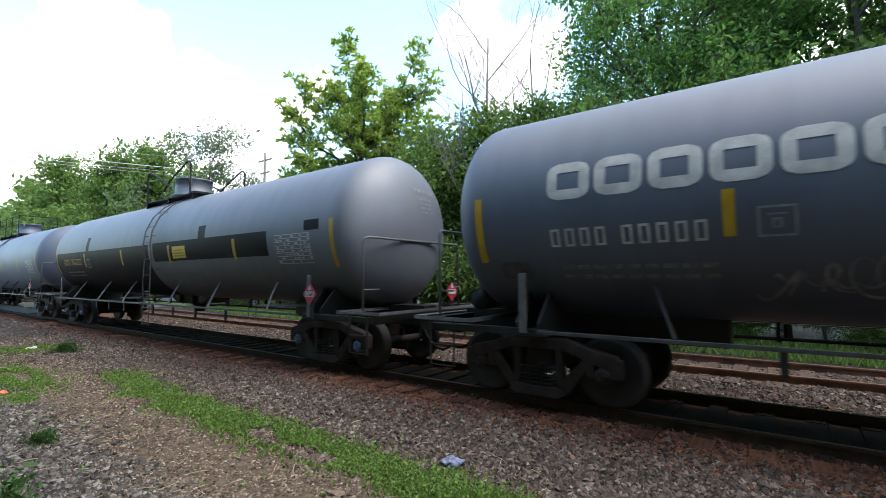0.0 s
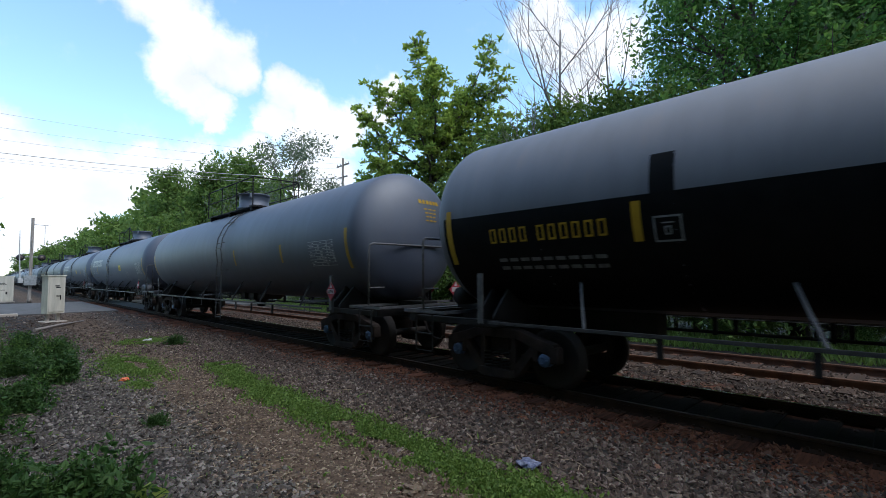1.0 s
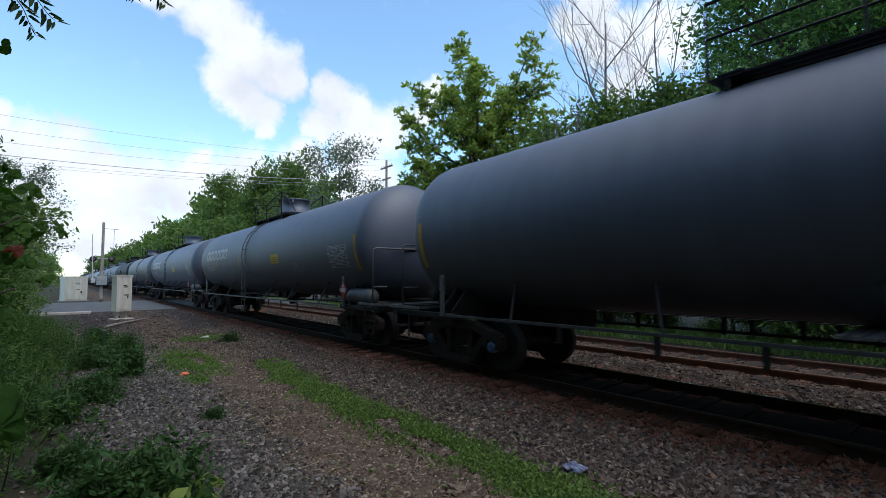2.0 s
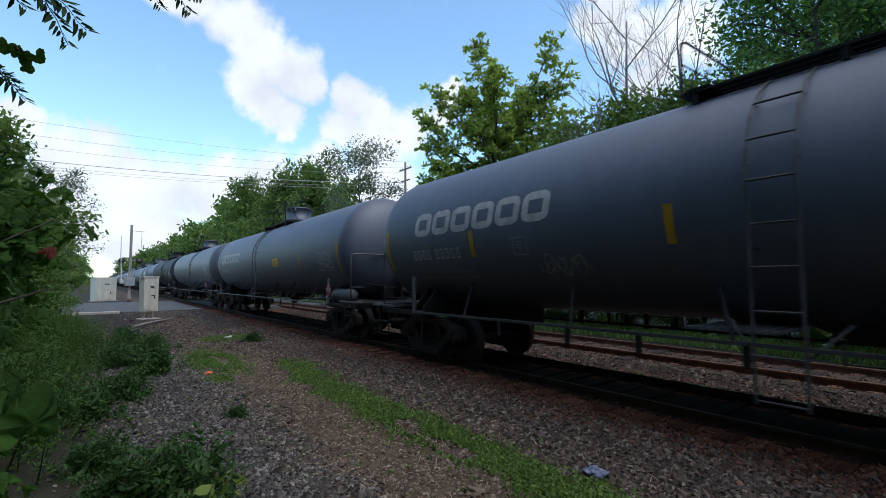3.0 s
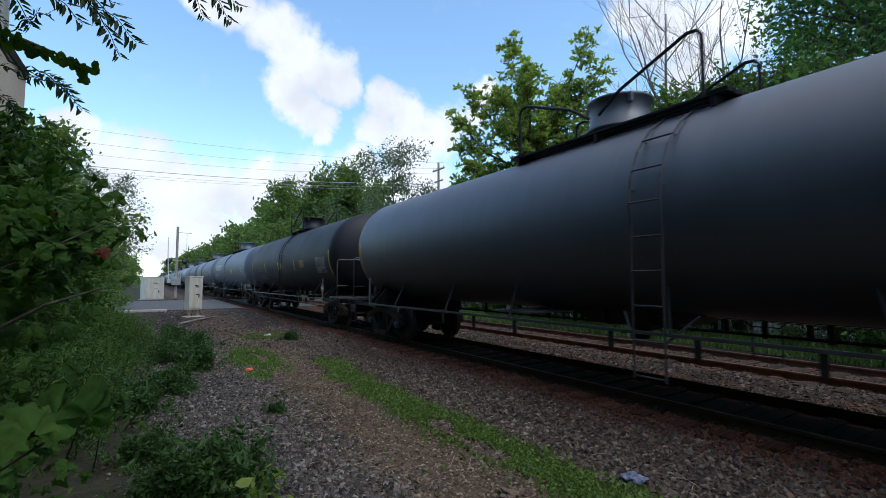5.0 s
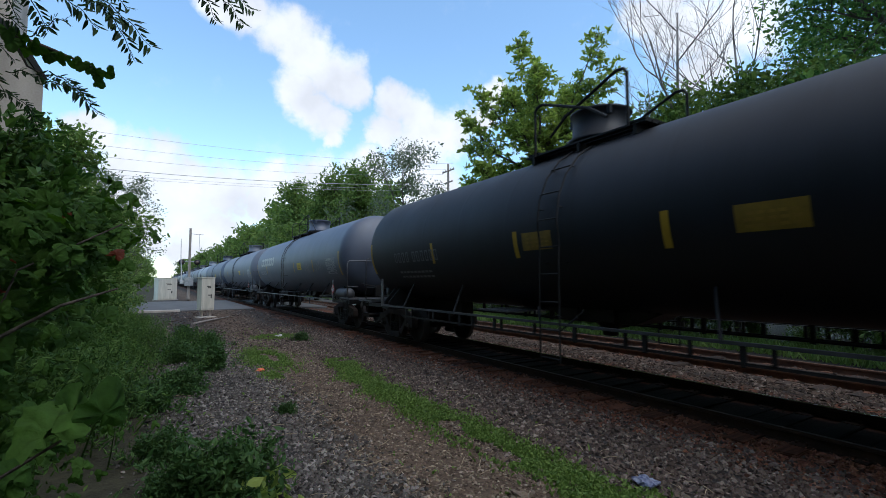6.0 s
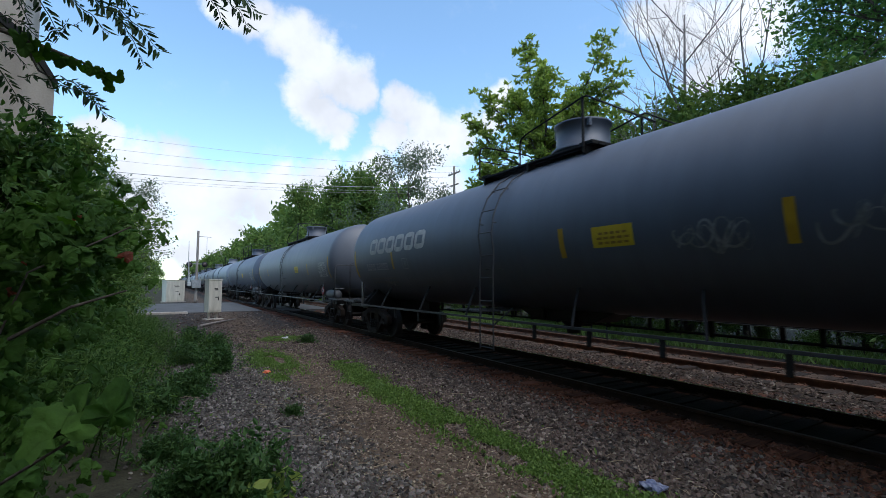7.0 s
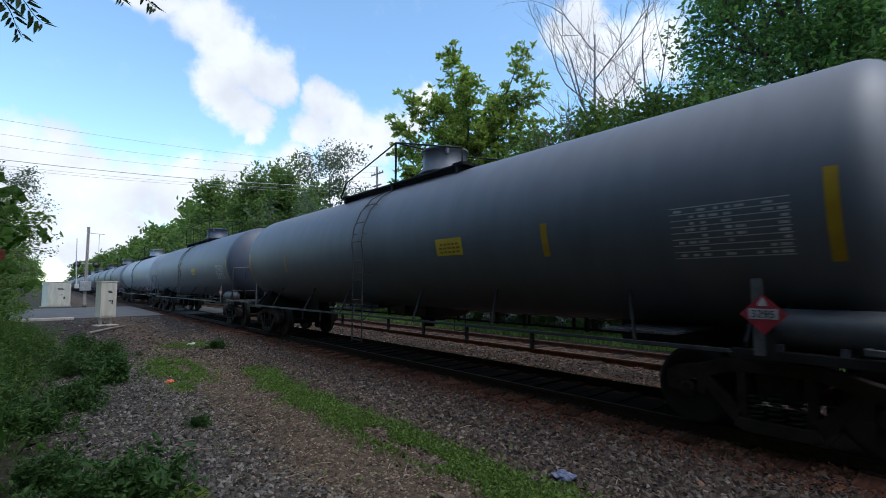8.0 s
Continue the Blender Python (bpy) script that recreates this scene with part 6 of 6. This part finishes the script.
def make_vine(name, label, seed, places, stem_pts, mats):
    """Broad lobed leaves on a climbing stem."""
    gen = np.random.default_rng(seed)
    root = group_at(name, pose(0, 0, 0), label, "vine")
    for pts in stem_pts:
        bm = bmesh.new()
        tube(bm, pts, 0.008, 6, r_end=0.003)
        part("stem", bm, BARK, root)
    kinds = []
    for k in range(4):
        bm = bmesh.new()
        lobed_leaf(bm, 0.085)
        for v in bm.verts:
            v.co += Vector([gen.normal(0, 0.004) for _ in range(3)])
        kinds.append({m.name: to_mesh("leaf", bm.copy(), m) for m in mats})
    for (cx, cy, cz, sx, sy, sz, n) in places:
        for i in range(n):
            p = (cx + gen.normal(0, sx), cy + gen.normal(0, sy), cz + gen.normal(0, sz))
            m = mats[0] if gen.random() < 0.985 or len(mats) == 1 or cy < 2.5 else mats[1]
            o = put("leaf", kinds[i % 4][m.name], root, pose(*p, gen.normal(50, 28), gen.normal(0, 25), gen.uniform(-80, 80)))
            s = gen.uniform(0.7, 1.3) * (1.0 if n < 5 else 0.62 if cy < 3.0 or cz < 1.0 else 0.8)
            o.scale = (s, s, s)
    return root


def make_vines():
    make_vine("grape_vine", "broad-leaved vine hanging close by, some leaves dry and red", 4,
              [(-0.37, 2.75, 2.03, 0.13, 0.2, 0.08, 90), (-0.40, 2.7, 1.84, 0.14, 0.25, 0.10, 150), (-0.72, 3.3, 1.68, 0.18, 0.4, 0.2, 170), (-0.95, 3.6, 1.2, 0.2, 0.5, 0.4, 210), (-0.8, 2.7, 0.75, 0.15, 0.3, 0.3, 150), (-0.44, 2.05, 1.16, 0.10, 0.15, 0.10, 45), (-0.55, 2.45, 0.95, 0.12, 0.2, 0.14, 50), (-0.62, 2.2, 1.4, 0.1, 0.15, 0.14, 45), (-0.165, 1.25, 1.395, 0.02, 0.03, 0.02, 3)],
              [[(-0.9, 2.6, -0.2), (-0.8, 2.7, 0.9), (-0.5, 2.5, 1.75), (-0.15, 2.4, 1.95)], [(-1.2, 3.4, -0.2), (-1.0, 3.5, 1.0), (-0.8, 3.3, 2.2)], [(-0.5, 2.3, 1.5), (-0.3, 2.1, 1.62), (-0.13, 2.0, 1.68)], [(-0.7, 2.2, -0.2), (-0.6, 2.0, 0.8), (-0.35, 1.6, 1.2), (-0.17, 1.27, 1.37)]], [VINELEAF, DRYLEAF])
    make_vine("grape_vine", "broad-leaved vine creeping over the ground", 6,
              [(-0.62, 3.3, 0.15, 0.22, 0.3, 0.16, 85), (-1.1, 4.4, 0.5, 0.3, 0.5, 0.3, 60)],
              [[(-1.3, 3.0, -0.2), (-0.8, 3.2, 0.1), (-0.3, 3.4, 0.05)]], [VINELEAF])


def make_branch():
    """Overhanging twigs with long feathered leaves: a stalk and paired leaflets each."""
    gen = np.random.default_rng(9)
    root = group_at("tree_branch", pose(0, 0, 0), "overhanging branch with long feathered leaves coloured dark as backlit", "branch")
    main = [(-1.16, 2.84, 2.92), (-0.88, 2.92, 2.96), (-0.68, 2.99, 2.93), (-0.51, 3.03, 2.9), (-0.29, 3.08, 2.85)]
    bm = bmesh.new()
    tube(bm, [(-3.4, 2.0, -0.2), (-3.2, 2.2, 1.6)] + main, 0.028, 7, r_end=0.004)
    tube(bm, [(-0.88, 2.92, 2.96), (-0.68, 2.86, 3.21), (-0.41, 2.86, 3.31), (0.06, 2.8, 3.45)], 0.010, 6, r_end=0.003)
    tube(bm, [(-0.68, 2.99, 2.93), (-0.62, 3.05, 2.8), (-0.53, 3.08, 2.77)], 0.008, 6, r_end=0.003)
    part("twig", bm, BARK, root)
    # broad dark leaves crowded along the main twig
    for i in range(18):
        bm = bmesh.new()
        lobed_leaf(bm, gen.uniform(0.034, 0.056))
        u = 2.0 + 2.0 * i / 17
        k = min(3, int(u))
        p = Vector(main[k]).lerp(Vector(main[k + 1]), u - k)
        part("leaf", bm, VINELEAF, root, m=pose(p.x + gen.normal(0, 0.012), p.y + gen.normal(0, 0.03), p.z - 0.02 + gen.normal(0, 0.012), gen.normal(60, 20), gen.normal(180, 25), gen.uniform(-50, 50)))
    # stalk from base to tip
    stalks = [((-0.54, 2.81, 3.13), (-0.32, 2.9, 3.01)), ((-0.48, 2.92, 3.23), (-0.26, 3.0, 3.11)), ((-0.39, 3.05, 3.27), (-0.1, 3.16, 3.09)),
              ((-0.31, 2.91, 3.15), (-0.17, 3.02, 2.93)), ((-0.42, 2.96, 3.3), (-0.2, 3.02, 3.22)), ((-0.63, 2.8, 3.11), (-0.52, 2.91, 2.94)),
              ((-0.71, 2.92, 3.12), (-0.65, 3.0, 2.99)), ((-0.64, 3.14, 2.99), (-0.48, 3.11, 3.13)), ((-0.76, 2.9, 2.99), (-0.61, 2.96, 2.94)),
              ((-0.55, 3.15, 2.83), (-0.34, 3.23, 2.66)), ((-0.57, 2.99, 2.7), (-0.38, 3.02, 2.71)), ((-0.63, 3.13, 2.63), (-0.58, 3.18, 2.49)),
              ((-0.48, 3.23, 2.81), (-0.37, 3.27, 2.73)), ((0.09, 2.79, 3.39), (0.41, 2.82, 3.3)), ((0.14, 2.91, 3.44), (0.38, 2.98, 3.28)),
              ((0.08, 2.75, 3.34), (0.22, 2.83, 3.18)), ((-0.8, 3.0, 2.9), (-0.67, 3.06, 2.82)), ((-0.76, 3.21, 2.71), (-0.62, 3.27, 2.62)),
              ((-0.69, 3.01, 2.74), (-0.5, 3.05, 2.74)), ((-0.84, 3.08, 2.85), (-0.72, 3.17, 2.67)), ((-0.74, 2.77, 3.13), (-0.63, 2.85, 3.02)),
              ((-0.5, 2.88, 3.29), (-0.37, 2.96, 3.17))]
    for base, tip in stalks:
        a, c = Vector(base), Vector(tip)
        run = c - a
        n = 16
        sag = run.length * 0.10
        pts = [a + run * (i / n) + Vector((0, 0.02 * math.sin(i), sag * math.sin(math.pi * i / n))) for i in range(n + 1)]
        bm = bmesh.new()
        tube(bm, pts, 0.0035, 4, r_end=0.0015)
        for i in range(1, n + 1):
            d = (pts[i] - pts[i - 1]).normalized()
            side = d.cross(Vector((gen.normal(0, 0.25) - 0.2, gen.normal(-0.9, 0.2), gen.normal(0.35, 0.25)))).normalized()
            for sg in (-1, 1):
                way = (side * sg + d * 0.55 + Vector((0, 0, -0.2))).normalized()
                e = run.length * gen.uniform(0.16, 0.21) * (0.65 + 0.5 * math.sin(i / n * 2.8))
                w = d * e * 0.21
                q = pts[i] + way * 0.006
                dip = Vector((0, 0, -0.10 * e))
                v = [bm.verts.new(x) for x in (q, q + way * e * 0.3 + w, q + way * e * 0.68 + w * 0.7 + dip, q + way * e + dip * 2, q + way * e * 0.68 - w * 0.7 + dip, q + way * e * 0.3 - w)]
                bm.faces.new((v[0], v[1], v[2], v[3]))
                bm.faces.new((v[0], v[3], v[4], v[5]))
        part("leaf", bm, BRANCHLEAF, root)


def strip_x(y):
    """Centre line of the worn grass strip."""
    return 3.2 + 0.45 * min(1, max(0, (y - 3) / 5)) + 0.25 * math.sin(y * 0.6)


def make_grass():
    gen = np.random.default_rng(13)
    pts = []
    while len(pts) < 26000:
        r = gen.random()
        if r < 0.70:
            y = 1.8 + 9.4 * gen.random() ** 1.3
            x = strip_x(y) + gen.normal(0, 0.17 + 0.11 * noise.noise(Vector((0, y * 1.3, 2))))
        elif r < 0.86:
            x, y = gen.normal(2.25, 0.25), gen.normal(12.2, 0.9)
        elif r < 0.95:
            x, y = gen.normal(3.4, 0.3), gen.normal(16.6, 0.35)
        elif r < 0.965:
            x, y = gen.normal(1.95, 0.1), gen.normal(9.8, 0.2)
        else:
            x, y = gen.uniform(-1.2, 4.4), gen.uniform(2, 20)
        if noise.noise(Vector((x * 2.3, y * 1.6, 7))) < -0.42:
            continue
        pts.append((x, y))
    pts = np.array(pts)
    k = len(pts)
    z = np.array([ground_z(x, y) for x, y in pts])
    h = gen.uniform(0.012, 0.06, k)
    a = gen.random(k) * 6.283
    lean = gen.normal(0, 0.6, (k, 2)) * h[:, None]
    w = gen.uniform(0.006, 0.020, k)
    p0 = np.stack([pts[:, 0], pts[:, 1], z], 1)
    side = np.stack([np.cos(a) * w, np.sin(a) * w, 0 * a], 1)
    top = p0 + np.concatenate([lean, h[:, None]], 1)
    midp = (p0 + top) / 2 + np.array([0, 0, 0.01])
    v = np.stack([p0 - side * 0.5, p0 + side * 0.5, midp + side, top, midp - side], 1).reshape(-1, 3)
    f = [tuple(int(i) * 5 + j for j in (0, 1, 2, 3, 4)) for i in range(k)]
    cover = np.concatenate([pts + gen.normal(0, 0.02, (k, 2)), (z + gen.uniform(0.005, 0.05, k))[:, None]], 1)[::2]
    out = np.tile(np.array([[0.0, 0.0, 0.15]]), (len(cover), 1))
    lv, lf = leaf_cards(cover, gen.uniform(0.018, 0.045, len(cover)), out, 0.0, 0.8, 0.06)
    f += [tuple(int(j) + len(v) for j in q) for q in lf]
    v = np.concatenate([v, lv])
    me = bpy.data.meshes.new("grass")
    me.from_pydata(v.tolist(), [], f)
    me.materials.append(GRASS)
    tagged(put("grass", me), "low green grass and clover along the path", "grass", kind="stuff")
    # verge beyond the far track
    gen = np.random.default_rng(14)
    k = 26000
    x, y = 13.2 + 2.6 * gen.random(k), -8 + 60 * gen.random(k) ** 1.3
    p0 = np.stack([x, y, np.full(k, -0.22)], 1)
    h = gen.uniform(0.10, 0.36, k)
    a = gen.random(k) * 6.283
    w = gen.uniform(0.015, 0.04, k)
    side = np.stack([np.cos(a) * w, np.sin(a) * w, 0 * a], 1)
    top = p0 + np.stack([gen.normal(0, 0.4, k) * h, gen.normal(0, 0.4, k) * h, h], 1)
    v = np.stack([p0 - side, p0 + side, top], 1).reshape(-1, 3)
    me = bpy.data.meshes.new("grass")
    me.from_pydata(v.tolist(), [], np.arange(3 * k).reshape(-1, 3).tolist())
    me.materials.append(VERGE)
    tagged(put("grass", me), "rough green verge beyond the second track", "grass", kind="stuff")


make_weeds()
make_vines()
make_branch()
make_grass()


# ---- litter ----
def crumpled(name, label, m, size, mat, seed, category):
    gen = np.random.default_rng(seed)
    bm = bmesh.new()
    bmesh.ops.create_icosphere(bm, subdivisions=3, radius=size)
    for v in bm.verts:
        q = v.co * (9 / size * 0.12)
        v.co *= 0.75 + 0.6 * noise.noise(q + Vector((seed, 0, 0))) + gen.normal(0, 0.08)
        v.co.z *= 0.45
    tagged(part(name, bm, mat, None, m=m), label, category)


crumpled("plastic_bag", "crumpled blue and grey plastic bag on the ballast", pose(3.98, 2.86, ground_z(3.98, 2.86) + 0.04), 0.13,
         noisy("blue_grey_plastic", (0.015, 0.022, 0.10), (0.24, 0.27, 0.36), 22, 60, 0.35, 0, 0.1), 3, "litter")
crumpled("wrapper", "small bright orange wrapper on the dirt", pose(1.84, 10.45, ground_z(1.84, 10.45) + 0.03), 0.09, noisy("orange_plastic", (0.55, 0.10, 0.03), (0.75, 0.18, 0.06), 12, 60, 0.4), 5, "litter")
crumpled("paper_scrap", "scraps of pale paper among the weeds", pose(3.5, 16.4, ground_z(3.5, 16.4) + 0.04), 0.16, WHITE, 7, "litter")
crumpled("rock", "grey brown rock at the edge of the grass", pose(2.72, 3.22, ground_z(2.72, 3.22) + 0.03), 0.09, PATHSTONE, 9, "rock")

def make_straw():
    """Dry stalks and twigs strewn over the path."""
    gen = np.random.default_rng(17)
    bm = bmesh.new()
    for i in range(420):
        x, y = gen.uniform(0.2, 4.4), 1.8 + 14 * gen.random() ** 1.6
        a, ln = gen.random() * 3.14, gen.uniform(0.05, 0.22)
        z = ground_z(x, y) + 0.022
        dx, dy = math.cos(a) * ln / 2, math.sin(a) * ln / 2
        tube(bm, [(x - dx, y - dy, z), (x, y, z + gen.uniform(0.0, 0.012)), (x + dx, y + dy, z)], gen.uniform(0.0015, 0.004), 4)
    ob = part("dry_straw", bm, noisy("pale_straw", (0.20, 0.15, 0.09), (0.42, 0.34, 0.23), 9, 50, 0.8, 0, 0), None)
    tagged(ob, "dry pale stalks and twigs strewn on the path", "straw", kind="stuff")


make_straw()

# ---- loose stones ----
stones("gravel", "grey crushed gravel beside the path", STONE, 30000, (0.15, 1.9, 0.6, 18), 0.025)
stones("gravel", "small brown stones trodden into the dirt path", PATHSTONE, 24000, (1.6, 3.6, 0.6, 18), 0.015, flat=0.7)
stones("gravel", "crushed stone ballast along the main track", BALLAST, 32000, (3.4, 5.45, -0.4, 20), 0.026)
stones("gravel", "rust-stained dark ballast beside the rail", RUSTSTONE, 9000, (5.3, 6.15, -0.6, 22), 0.024)
stones("gravel", "crushed stone ballast between the two tracks", BALLAST, 9000, (8.1, 9.8, -3.0, 26), 0.034)
stones("gravel", "stones lying between the ties", BALLAST, 3500, (9.4, 12.2, -2, 18), 0.03)
stones("gravel", "coarse grey stones scattered towards the crossing", BALLAST, 5000, (0.2, 5.6, 14, 31), 0.036)


# ---- everything that moves ----
def motions():
    for car, y0 in CARS:
        walk(car, [(t, pose(TRACK_X, y0 - SPEED * t, 0)) for t in (0.0, 2.0, 4.0, 6.0, 8.0)])
    step = math.degrees(SPEED / FPS / 0.457)
    for w, dy, near in WHEELSETS:
        if near:
            walk(w, [(i / FPS, pose(0, dy, 0.457) @ Matrix.Rotation(radians(i * step), 4, "X")) for i in range(241)])


motions()
